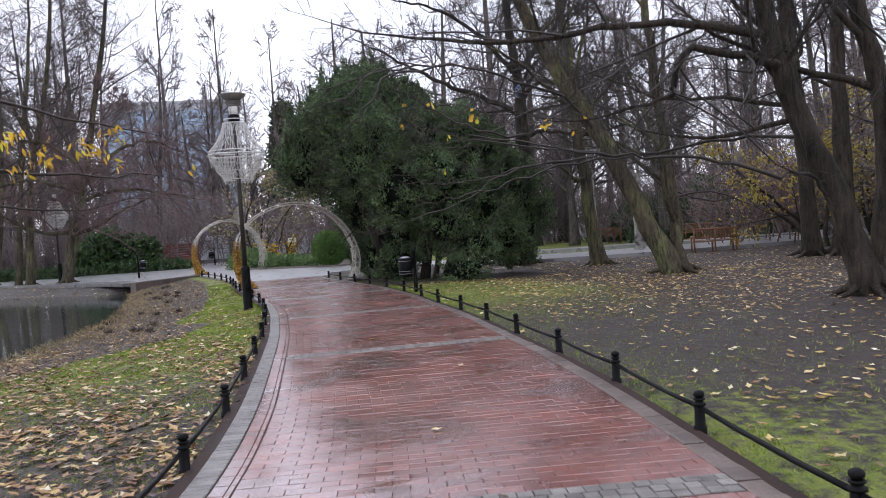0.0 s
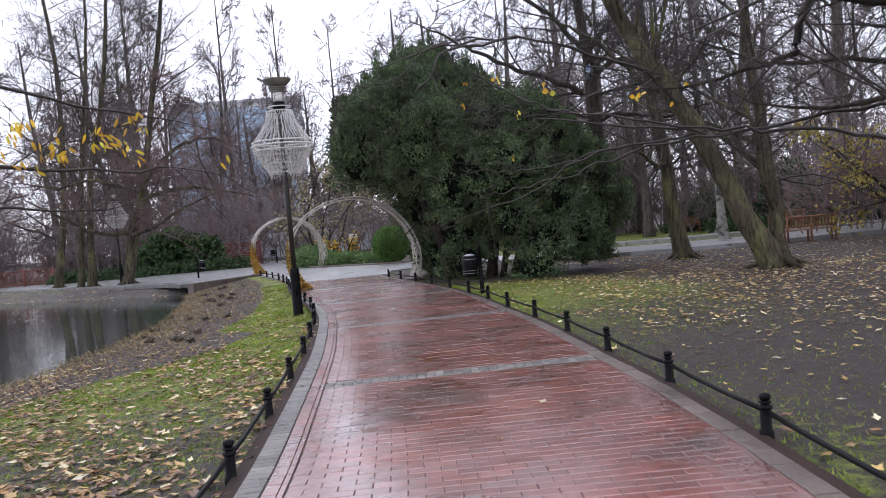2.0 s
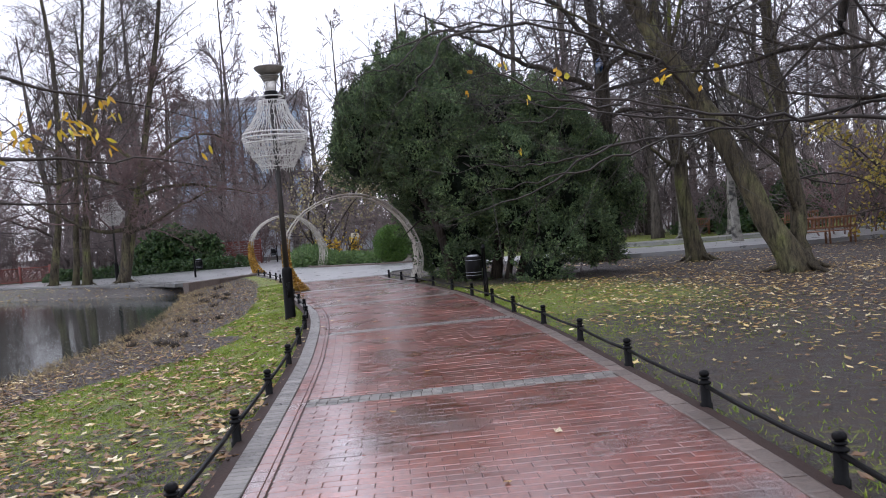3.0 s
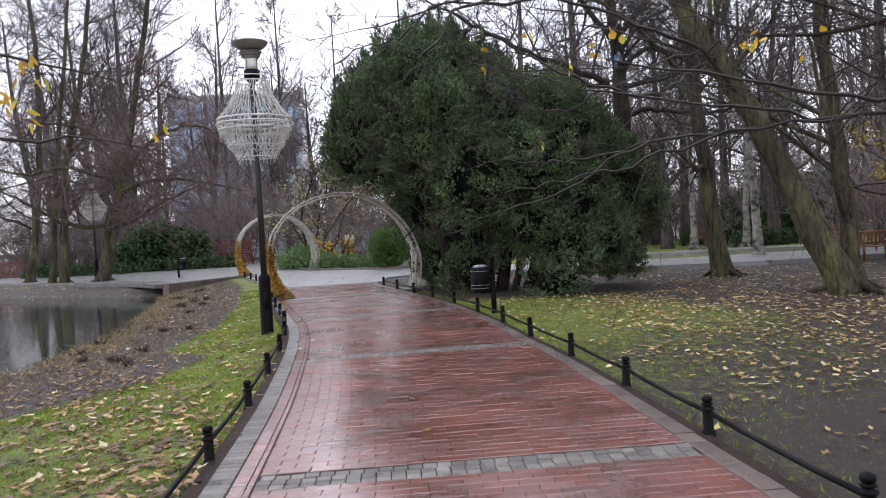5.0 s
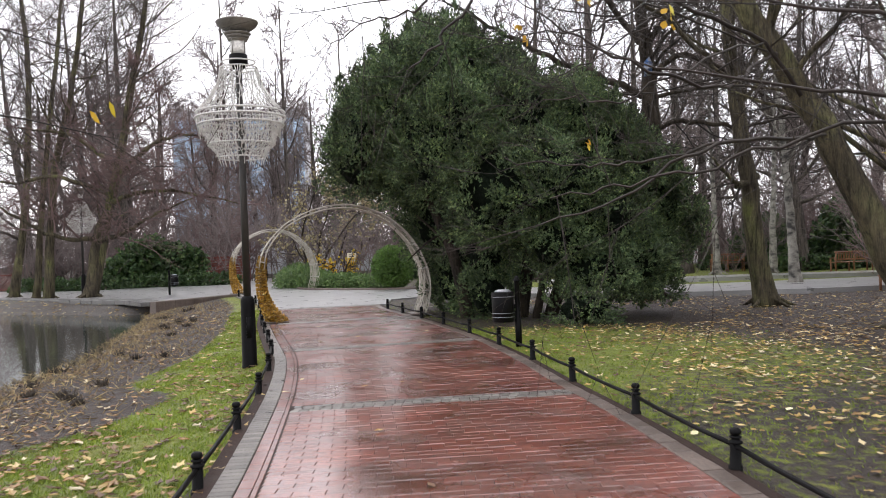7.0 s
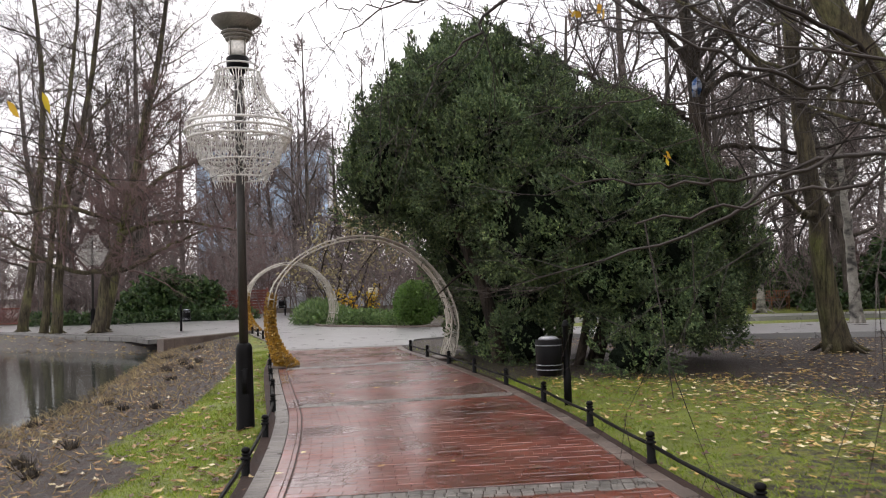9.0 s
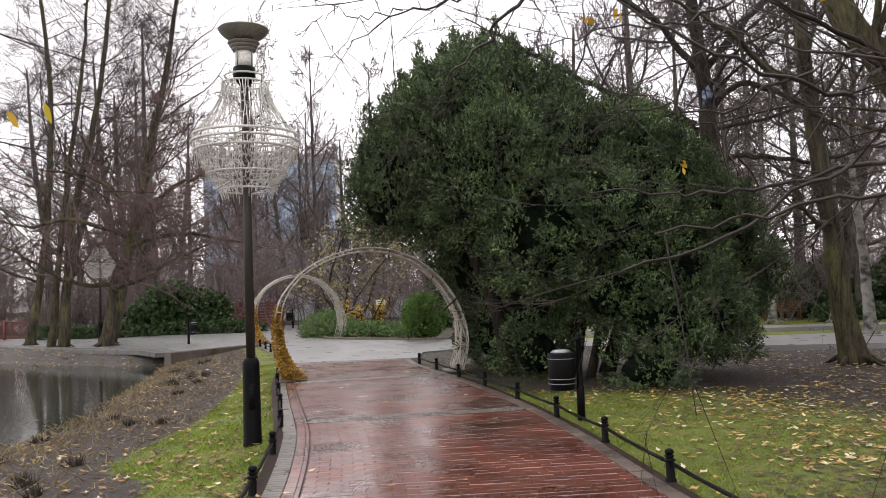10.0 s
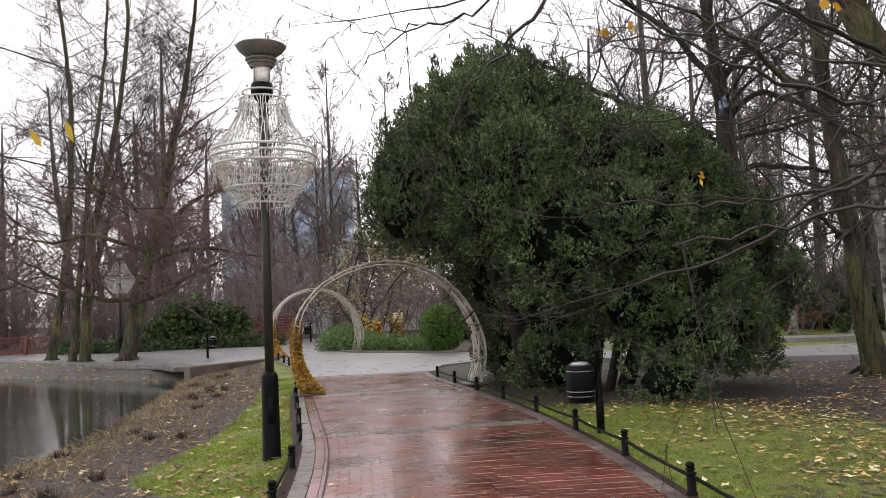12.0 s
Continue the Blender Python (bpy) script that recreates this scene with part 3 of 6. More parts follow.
def build_ground():
    gx, gy = lines(-24, 14, 0.3, 1500), lines(-3, 46, 0.3, 1500)
    X, Y = np.meshgrid(gx, gy)
    Z = ground_z(X, Y)
    bumps = np.sin(X * 2.3 + np.sin(Y * 1.7)) * np.sin(Y * 2.9 + np.cos(X * 1.3)) * 0.012
    Z = Z + np.where((X > left_x(Y)) & (X < right_x(Y)), 0, bumps)
    ny, nx = X.shape
    idx = np.arange(nx * ny).reshape(ny, nx)
    quads = np.stack([idx[:-1, :-1], idx[:-1, 1:], idx[1:, 1:], idx[1:, :-1]], -1).reshape(-1, 4)
    me = bpy.data.meshes.new("ground")
    me.from_pydata(np.stack([X, Y, Z], -1).reshape(-1, 3).tolist(), [], quads.tolist())
    dl, dr = left_x(Y) - X, X - right_x(Y)
    # grass verge on the pond side: wide by the lamp, narrow where the bed of cut stalks starts
    verge = np.interp(Y, [0, 6, 10, 13, 16, 17.5, 19, 20, 22, 26, 30, 36], [6.5, 6, 5.5, 4.0, 1.6, 1.1, 2.0, 1.9, 1.3, 0.9, 0.9, 0.7])
    cover = np.where(dl > 0, step01((verge - dl) / 0.5 + 0.5) * np.interp(Y, [5, 9, 14], [0.2, 0.36, 0.95]), 0)
    right = np.interp(dr + 0.35 * np.sin(Y * 0.9), [0.0, 0.7, 1.6, 3.5, 5.0], [1.0, 0.75, 0.62, 0.5, 0.12])
    far_near = np.interp(Y, [5, 9, 11, 15, 18, 22.6, 23.4], [0.6, 0.22, 0.2, 0.6, 1.1, 1.1, 0.3])
    cover = np.where(dr > -0.3, np.clip(right * far_near, 0, 1), cover)
    lawn = (Y > 34.5 - 0.25 * (X - 7)) & (X > 2)
    cover = np.where(lawn, 0.85, cover)
    cover = np.where((Y > 42) & (X <= 2), 0.3, cover)
    cover = np.where((Y > 62), 0.25, cover)
    att = me.attributes.new("cover", "FLOAT", "POINT")
    att.data.foreach_set("value", cover.reshape(-1).astype(np.float32))
    m, nearer = pond_in(X, Y)
    gravel = np.where((Y > 36.4) & (X < -11) & (m > -4) & (m < 0.5), 0.55, 0.0)
    att = me.attributes.new("gravel", "FLOAT", "POINT")
    att.data.foreach_set("value", gravel.reshape(-1).astype(np.float32))
    me.polygons.foreach_set("use_smooth", [True] * len(me.polygons))
    me.materials.append(m_ground)
    return tagged(new("ground", me), "muddy park ground with short wet grass", "ground", kind="structure")


build_ground()

g = Geo()
g.add([(-160, -80, WATER), (-6.5, -80, WATER), (-6.5, 46, WATER), (-160, 46, WATER)], [(0, 1, 2, 3)])
tagged(part("water", g, m_water, smooth=False), "still dark pond water mirroring the trees", "pond", kind="structure")


def slab(name, outline, z, thick, material, label):
    """A flat paved area with an edge, from its outline."""
    n = len(outline)
    area = sum(a[0] * b[1] - b[0] * a[1] for a, b in zip(outline, outline[1:] + outline[:1]))
    if area < 0:
        outline = outline[::-1]
    tris = geometry.tessellate_polygon([[Vector((x, y, 0)) for x, y in outline]])
    faces = []
    for a, b, c in tris:
        (xa, ya), (xb, yb), (xc, yc) = outline[a], outline[b], outline[c]
        faces.append((a, b, c) if (xb - xa) * (yc - ya) - (xc - xa) * (yb - ya) > 0 else (a, c, b))
    faces += [(i, n + i, n + (i + 1) % n, (i + 1) % n) for i in range(n)]
    me = bpy.data.meshes.new(name)
    me.from_pydata([(float(x), float(y), z) for x, y in outline] + [(float(x), float(y), z - thick) for x, y in outline], [], faces)
    me.materials.append(material)
    return tagged(new(name, me), label, "path", kind="structure")


BRICK_END = 30.75
plaza_left = [(float(left_x(y)) + 0.12, y) for y in (31.2, 33, 35, 37, 39, 40.4)]
slab("plaza", [on_path(BRICK_END, -2.55), (-2.6, 33.2), (-1.2, 34.6), (3, 33.2), (6.2, 31.4), (9.5, 30.9), (15.5, 31.6), (22, 34.5), (40, 44), (40, 49), (22, 39.2), (14, 36.2), (8.2, 35.6), (3, 37.0), (-0.5, 39.2), (-3.6, 39.9), (-4.3, 40.5), (-6.8, 42.4), (-7.9, 44.5), (-8.6, 50), (-10.2, 56), (-12.5, 66), (-16, 90), (-20, 90), (-17.5, 66), (-15.6, 57.5), (-20, 54), (-30, 57), (-48, 68), (-48, 62), (-26.5, 49.4), (-17.8, 42.2), (-13.2, 39.3), (-11.35, 36.7), (-9.75, 40.4)]
     + plaza_left[::-1] + [on_path(BRICK_END, float(left_x(30.75)) + 0.3)], 0.02, 0.2, m_asphalt, "wet grey asphalt square shining with rain")
slab("side_path", [(8.3, 40.0), (13, 39.7), (17, 38.9), (30, 39.5), (60, 50), (60, 52), (30, 41.5), (17, 40.8), (13, 41.6), (8.3, 42), (3, 44), (3, 42.4)], 0.03, 0.2, m_asphalt, "pale wet side path across the lawn")

# stone kerb wall round the square above the pond bank
kerb_wall = thing("kerb_wall", "low grey stone kerb between square and pond bank", "kerb", kind="structure")
kw = np.vstack([np.linspace((-11.45, 36.5, 0), (-10.2, 39.0, 0), 7), np.linspace((-9.95, 39.5, 0), (-9.55, 40.35, 0), 3)])
for a, b in zip(kw[:-1], kw[1:]):
    g = Geo()
    d = b - a
    w = np.linalg.norm(d[:2])
    g.box((0.006, -0.16, -0.5), (w - 0.006, 0.16, 0.06), 0.02)
    ob = part("stone", g, m_kerb, kerb_wall, smooth=False)
    ob.matrix_world = pose(a[0], a[1], 0, 0, 0, math.degrees(math.atan2(d[1], d[0])))
# flat slabs along the far bank
bank_slabs = thing("bank_slabs", "row of worn pale stone slabs above the far pond bank", "paving", kind="structure")
for i, (a, b) in enumerate(zip(np.linspace(0, 1, 27)[:-1], np.linspace(0, 1, 27)[1:])):
    ends = []
    for u in (a, b):
        x = np.interp(u, [0, 0.12, 0.4, 1], [-11.6, -13.0, -17.7, -27.5])
        y = np.interp(u, [0, 0.12, 0.4, 1], [36.9, 38.75, 41.8, 49.7])
        ends.append((x, y))
    g = Geo()
    (x0, y0), (x1, y1) = ends
    w = math.hypot(x1 - x0, y1 - y0)
    g.box((0.02, -0.42, -0.12), (w - 0.02, 0.42, 0.045 + 0.012 * (i % 3)), 0.015)
    ob = part("slab", g, m_stone, bank_slabs, smooth=False)
    ob.matrix_world = pose(x0, y0, 0.0, 0, 0, math.degrees(math.atan2(y1 - y0, x1 - x0)))


# ---- low iron fence ----
def bollard(at, turn=0.0, tall=0.27):
    ob = thing("bollard", "small black iron bollard with ringed neck and ball top", "bollard", at, turn, group="low fence posts")
    k = tall / 0.33
    g = Geo()
    g.lathe([(0.046, -0.12), (0.046, 0.02), (0.037, 0.03), (0.036, 0.19 * k), (0.034, 0.2 * k)], 14)
    part("shaft", g, m_iron, ob)
    g = Geo()
    g.lathe([(0.034, 0.2 * k), (0.047, 0.207 * k), (0.047, 0.222 * k), (0.03, 0.232 * k), (0.028, 0.245 * k), (0.041, 0.252 * k), (0.041, 0.262 * k), (0.026, 0.27 * k)], 14)
    part("collar", g, m_iron, ob)
    g = Geo()
    g.lathe([(0.022, 0.268 * k), (0.036, 0.283 * k), (0.039, 0.3 * k), (0.033, 0.318 * k), (0.018, 0.329 * k), (0.004, 0.332 * k)], 14)
    part("ball", g, m_iron, ob)
    return ob


def stations(edge_x, y0, y1, gap):
    y, out = y0, []
    while y < y1:
        out.append((float(edge_x(y)), y))
        d = (float(edge_x(y + 0.5)) - float(edge_x(y))) / 0.5
        y += gap / math.hypot(1, d)
    return out


first_post = None
for edge_x, y0, y1, gap, side in ((right_x, -0.1, 31, 1.86, 1), (left_x, -1.7, 40, 1.82, -1)):
    posts = stations(edge_x, y0, y1, gap)
    for x, y in posts:
        z = float(ground_z(x + 0.12 * side, y)) + 0.03
        if first_post is None:
            first_post = bollard((x, y, z))
        else:
            copy_thing(first_post, pose(x, y, z, random.uniform(-1.5, 1.5), random.uniform(-1.5, 1.5), random.uniform(0, 90)))
    for (x0, ya), (x1, yb) in zip(posts[:-1], posts[1:]):
        za, zb = (float(ground_z(x + 0.12 * side, y)) + 0.03 + 0.155 for x, y in ((x0, ya), (x1, yb)))
        g = Geo()
        a, b = np.array((x0, ya, za)), np.array((x1, yb, zb))
        sag = np.array((0, 0, -0.012))
        g.tube([a, a * 0.7 + b * 0.3 + sag, a * 0.3 + b * 0.7 + sag, b], [0.017] * 4, 8)
        rail = part("fence_rail", g, m_iron)
        tagged(rail, "thin black iron rail between low bollards", "fence rail", group="low fence rails")


# ---- park lamp with wire chandelier ----
def park_lamp(at, turn=0.0):
    ob = thing("park_lamp", "tall dark park lamp with grey disc hood", "street lamp", at, turn, group="park lamps")
    g = Geo()
    g.lathe([(0.115, -0.2), (0.115, 0.0), (0.108, 0.03), (0.1, 0.9), (0.1, 0.96), (0.085, 1.0), (0.07, 1.02)], 18)
    part("base_sleeve", g, m_iron, ob)
    g = Geo()
    g.box((-0.035, -0.112, 0.42), (0.035, -0.095, 0.72), 0.004)
    part("service_hatch", g, m_iron, ob)
    g = Geo()
    g.lathe([(0.055, 0.95), (0.05, 2.6), (0.046, 4.35)], 14)
    part("pole", g, m_pole, ob)
    g = Geo()
    g.lathe([(0.05, 4.3), (0.11, 4.36), (0.135, 4.41), (0.135, 4.52), (0.12, 4.53)], 18)
    part("socket", g, m_iron, ob)
    g = Geo()
    g.lathe([(0.105, 4.53), (0.11, 4.6), (0.11, 4.72), (0.1, 4.73)], 18)
    part("diffuser", g, m_diffuser, ob, "milky glass cylinder")
    for z, r0, r1 in ((4.72, 0.125, 0.15), (4.76, 0.145, 0.172), (4.80, 0.165, 0.195)):
        g = Geo()
        g.lathe([(r0, z), (r1, z + 0.028), (r1, z + 0.034), (r0 - 0.01, z + 0.01)], 24)
        part("louvre", g, m_shade, ob)
    for k in range(4):
        q = math.radians(45 + 90 * k)
        g = Geo()
        g.tube([(0.118 * math.cos(q), 0.118 * math.sin(q), 4.5), (0.125 * math.cos(q), 0.125 * math.sin(q), 4.7), (0.18 * math.cos(q), 0.18 * math.sin(q), 4.9)], [0.007] * 3, 5)
        part("stay", g, m_shade, ob)
    g = Geo()
    g.lathe([(0.16, 4.86), (0.185, 4.88), (0.228, 4.905), (0.275, 4.945), (0.3, 4.985), (0.307, 4.995), (0.3, 5.005), (0.22, 5.018), (0.05, 5.03)], 36)
    part("hood", g, m_shade, ob, "grey flared metal disc hood")
    return ob


def chandelier(at, turn=0.0, seed=3):
    rng = np.random.RandomState(seed)
    ob = thing("wire_chandelier", "white light-string chandelier hung round a lamp pole", "light ornament", at, turn, group="light ornaments")
    tiers = [(0.235, 4.42), (0.265, 4.33), (0.63, 3.68), (0.645, 3.6), (0.61, 3.5), (0.475, 3.22), (0.33, 3.03)]
    for r, z in tiers:
        g = Geo()
        g.ring(r, z, 0.0115 if r < 0.6 else 0.016)
        part("hoop", g, m_whiteframe, ob)
    for k in range(12):
        q = k * math.pi / 6 + 0.1
        c, s = math.cos(q), math.sin(q)
        g = Geo()
        g.tube([(0.63 * c, 0.63 * s, 3.68), (0.645 * c, 0.645 * s, 3.6), (0.61 * c, 0.61 * s, 3.5)], [0.009] * 3, 5)
        part("strut", g, m_whiteframe, ob)
    for q in (0.4, 0.4 + math.pi / 2):
        for z, r in ((3.66, 0.63), (4.34, 0.26), (3.23, 0.47)):
            g = Geo()
            g.tube([(-r * math.cos(q), -r * math.sin(q), z), (r * math.cos(q), r * math.sin(q), z)], [0.008] * 2, 5)
            part("spoke", g, m_whiteframe, ob)
    for (r0, z0), (r1, z1), n, sagging in ((tiers[1], tiers[2], 46, 0.07), (tiers[4], tiers[5], 54, 0.05), (tiers[5], tiers[6], 44, 0.03)):
        for half in range(2):
            g = Geo()
            for k in range(n // 2):
                q0 = (k + half * n // 2) * 2 * math.pi / n + rng.uniform(-0.04, 0.04)
                pts = []
                for i in range(8):
                    u = i / 7
                    r = r0 + (r1 - r0) * u - sagging * math.sin(math.pi * u) + rng.uniform(-0.012, 0.012)
                    q = q0 + rng.uniform(-0.035, 0.035) / max(r, 0.3) * 0.6
                    pts.append((r * math.cos(q), r * math.sin(q), z0 + (z1 - z0) * u + rng.uniform(-0.01, 0.01)))
                g.tube(pts, [0.0075] * 8, 3)
                for p in pts[1:-1]:
                    o = rng.normal(size=3) * 0.03
                    g.tube([p, np.array(p) + o], [0.0065, 0.005], 3)
            part("light_string", g, m_garland, ob)
    # zig-zag strings between the wide hoops, loose ends under the lowest one
    g = Geo()
    for k in range(90):
        q = k * 2 * math.pi / 90
        r = 0.55 + 0.09 * rng.rand()
        g.tube([(r * math.cos(q), r * math.sin(q), 3.62), ((r - 0.03) * math.cos(q + 0.04), (r - 0.03) * math.sin(q + 0.04), 3.3 + 0.12 * rng.rand())], [0.005] * 2, 3)
    for k in range(26):
        q = k * 2 * math.pi / 26
        g.tube([(0.33 * math.cos(q), 0.33 * math.sin(q), 3.03), (0.3 * math.cos(q), 0.3 * math.sin(q), 2.95 - 0.06 * rng.rand())], [0.005] * 2, 3)
    tagged(part("fringe", g, m_garland, ob), kind="stuff")
    return ob


lamp1 = park_lamp((-3.46, 19.3, -0.08), 20)
ch1 = chandelier((-3.46, 19.3, -0.08))
copy_thing(lamp1, pose(-17.9, 45.0, 0.02, 0, 0, 75))
copy_thing(ch1, pose(-17.9, 45.0, -0.04, 0, 0, 130))


# ---- litter bins ----
def litter_bin(at, turn):
    ob = thing("litter_bin", "black metal litter bin with silver rim on iron post", "bin", at, turn, group="litter bins")
    g = Geo()
    g.lathe([(0.05, -0.15), (0.05, 0.42), (0.04, 0.44), (0.036, 1.0), (0.05, 1.01), (0.05, 1.03), (0.03, 1.045), (0.035, 1.07), (0.02, 1.09)], 14)
    part("post", g, m_iron, ob)
    g = Geo()
    g.lathe([(0.155, 0.39), (0.165, 0.4), (0.172, 0.84), (0.165, 0.85), (0.155, 0.84), (0.15, 0.42)], 24, (-0.225, 0, 0))
    body = part("body", g, m_iron, ob)
    for z in (0.47, 0.53, 0.78):
        g = Geo()
        g.ring(0.17, z, 0.006, 32, (-0.225, 0))
        part("hoop", g, m_silver, ob, "thin bright ring")
    g = Geo()
    g.lathe([(0.13, 0.85), (0.135, 0.86), (0.1, 0.885), (0.05, 0.893), (0.02, 0.895)], 24, (-0.225, 0, 0))
    part("lid", g, m_silver, ob, "pale domed metal lid")
    g = Geo()
    g.box((-0.07, -0.02, 0.6), (-0.02, 0.02, 0.66), 0.004)
    part("bracket", g, m_iron, ob)
    return ob


bin1 = litter_bin((0.5, 20.1, -0.03), 0)
copy_thing(bin1, pose(-13.1, 42.8, 0.02, 0, 0, 180))
copy_thing(bin1, pose(-12.6, 58.5, 0.1, 0, 0, 0))


# ---- festive arches ----
def arch_curve(u):
    """Middle line of the arch in its plane, u from the gold foot (0) to the white foot (1)."""
    pts = [(-1.78, 0, 0), (-1.93, 0, 0.75), (-1.88, 0, 1.5), (-1.5, 0, 2.07), (-0.95, 0, 2.42), (-0.3, 0, 2.6), (0.35, 0, 2.57), (0.98, 0, 2.3), (1.5, 0, 1.82), (1.82, 0, 1.2), (1.9, 0, 0.6), (1.74, 0, 0)]
    return smooth_curve(pts, 12 * 8 + 1)[int(round(u * 96))]


def festive_arch(at, turn, seed):
    rng = np.random.RandomState(seed)
    ob = thing("festive_arch", "walk-through arch of white light strings with one golden foot", "light arch", at, turn, group="light arches")
    mid = np.array([arch_curve(i / 96) for i in range(97)])
    tang = np.gradient(mid, axis=0)
    tang /= np.linalg.norm(tang, axis=1)[:, None]
    out = np.stack([-tang[:, 2], 0 * tang[:, 0], tang[:, 0]], -1)
    u = np.linspace(0, 1, 97)
    half = np.interp(u, [0, 0.08, 0.25, 0.4, 0.6, 0.85, 1], [0.3, 0.22, 0.12, 0.12, 0.17, 0.24, 0.26])
    thick = np.interp(u, [0, 0.1, 0.25, 0.6, 0.85, 1], [0.09, 0.07, 0.03, 0.04, 0.07, 0.09])
    depth = np.array((0, 1.0, 0))
    corners = [mid + s * half[:, None] * depth + w * thick[:, None] * out for s, w in ((-1, -1), (1, -1), (1, 1), (-1, 1))]
    for c in corners:
        g = Geo()
        c = c[14:]
        g.tube(c[::3], [0.011] * len(c[::3]), 6)
        part("rail", g, m_archstring, ob)
    for i in range(16, 97, 8):
        g = Geo()
        for a, b in ((0, 1), (1, 2), (2, 3), (3, 0)):
            g.tube([corners[a][i], corners[b][i]], [0.009] * 2, 5)
        part("cross_frame", g, m_whiteframe, ob)
    # strings run lengthways, wavering, pinned at every frame
    for sector in range(4):
        g = Geo()
        lo, hi = 16 + sector * 20, 16 + (sector + 1) * 20
        for k in range(22):
            s, w = rng.uniform(-1, 1), rng.choice((-1, 1))
            pts = []
            for i in range(lo, hi + 1, 2):
                i = min(i, 96)
                s2 = s + rng.uniform(-0.12, 0.12)
                pts.append(mid[i] + s2 * half[i] * depth + w * thick[i] * out[i] * rng.uniform(0.8, 1.2))
            g.tube(pts, [0.0085] * len(pts), 4)
        for k in range(60):
            i = rng.randint(lo, min(hi, 95))
            s = rng.uniform(-1, 1)
            p = mid[i] + s * half[i] * depth + rng.choice((-1, 1)) * thick[i] * out[i]
            g.tube([p, p + rng.normal(size=3) * 0.05], [0.006, 0.005], 3)
        part("light_string", g, m_archstring, ob)
    # lattice on the white foot
    g = Geo()
    for k in range(130):
        i = rng.randint(74, 95)
        j = min(i + rng.randint(1, 4), 96)
        s, s2 = rng.uniform(-1, 1), rng.uniform(-1, 1)
        w = rng.choice((-1, 1))
        g.tube([mid[i] + s * half[i] * depth + w * thick[i] * out[i], mid[j] + (s + 0.3 * (s2 - s)) * half[j] * depth + w * thick[j] * out[j]], [0.008] * 2, 3)
    part("lattice", g, m_archstring, ob)
    # gold tinsel, a swelling crescent towards the ground
    g = Geo()
    n = 5200
    i = rng.uniform(0, 1, n) ** 1.1 * 18
    a = np.clip(i.astype(int), 0, 95)
    ang = rng.uniform(0, 2 * np.pi, n)
    wide = np.interp(a, [0, 4, 9, 14, 18], [0.36, 0.27, 0.19, 0.14, 0.09])
    slim = np.interp(a, [0, 4, 9, 14, 18], [0.22, 0.13, 0.095, 0.085, 0.06])
    shift = np.interp(a, [0, 3, 8], [0.16, 0.07, 0.0])
    p = mid[a] + (wide * np.cos(ang))[:, None] * depth + (slim * np.sin(ang))[:, None] * out[a] + np.stack([shift, 0 * shift, 0 * shift], -1)
    p[:, 2] = np.maximum(p[:, 2] + rng.uniform(-0.02, 0.02, n), 0.05)
    way = np.cos(ang)[:, None] * depth + np.sin(ang)[:, None] * out[a]
    fr = turned(way + rng.normal(size=(n, 3)) * 0.7, rng)
    leaf = np.array([(-0.013, 0, 0), (0.013, 0, 0), (0.009, 0.006, 0.045), (-0.009, 0.006, 0.045)])
    g.many(np.einsum("nij,kj->nki", fr, leaf) + p[:, None], [(0, 1, 2, 3)])
    part("gold_tinsel", g, m_tinsel, ob, "dense golden tinsel on one foot")
    g = Geo()
    for k in range(6):
        g.tube([mid[2 * k] + s * depth for s in (-0.2 + 0.02 * k, 0.2 - 0.02 * k)], [0.05] * 2, 6)
    g.tube(mid[0:18:2] + np.array((0.03, 0, 0)), np.linspace(0.12, 0.05, 9), 8)
    part("gold_core", g, m_tinsel, ob)
    for x in (-1.66, 1.74):
        g = Geo()
        g.box((x - 0.26, -0.36, 0.0), (x + 0.26, 0.36, 0.035), 0.006)
        part("base_board", g, m_kerb, ob, "flat wooden base plate")
    return ob


arch1 = festive_arch((-3.05, 26.55, 0.004), 17, 5)
arch2 = copy_thing(arch1, pose(-8.25, 42.0, 0.024, 0, 0, 40))


# ---- benches, fences, sign ----
def bench(at, turn, name="park_bench"):
    ob = thing(name, "orange-stained slatted wooden park bench", "bench", at, turn, group="park benches")
    for x in (-0.78, 0.0, 0.78):
        g = Geo()
        g.box((x - 0.03, -0.27, 0), (x + 0.03, -0.2, 0.43), 0.005)
        part("front_leg", g, m_benchwood, ob)
        g = Geo()
        g.tube([(x, 0.25, 0), (x, 0.22, 0.42), (x, 0.33, 0.88)], [0.035] * 3, 6)
        part("back_leg", g, m_benchwood, ob)
        if x:
            g = Geo()
            g.box((x - 0.035, -0.3, 0.6), (x + 0.035, 0.27, 0.64), 0.006)
            g.box((x - 0.03, -0.27, 0.4), (x + 0.03, -0.21, 0.6), 0.004)
            part("armrest", g, m_benchwood, ob)
    for y in (-0.26, -0.16, -0.06, 0.04, 0.14):
        g = Geo()
        g.box((-0.85, y, 0.42), (0.85, y + 0.075, 0.45), 0.005)
        part("seat_slat", g, m_benchwood, ob)
    for z, y in ((0.52, 0.24), (0.85, 0.32)):
        g = Geo()
        g.box((-0.85, y - 0.02, z), (0.85, y + 0.02, z + 0.07), 0.006)
        part("back_rail", g, m_benchwood, ob)
    for k in range(15):
        x = -0.77 + k * 0.11
        g = Geo()
        g.box((x - 0.025, -0.012, 0), (x + 0.025, 0.012, 0.29), 0.003)
        s = part("back_slat", g, m_benchwood, ob, smooth=False)
        s.location, s.rotation_euler = (0, 0.255, 0.575), (radians(-13), 0, 0)
    return ob


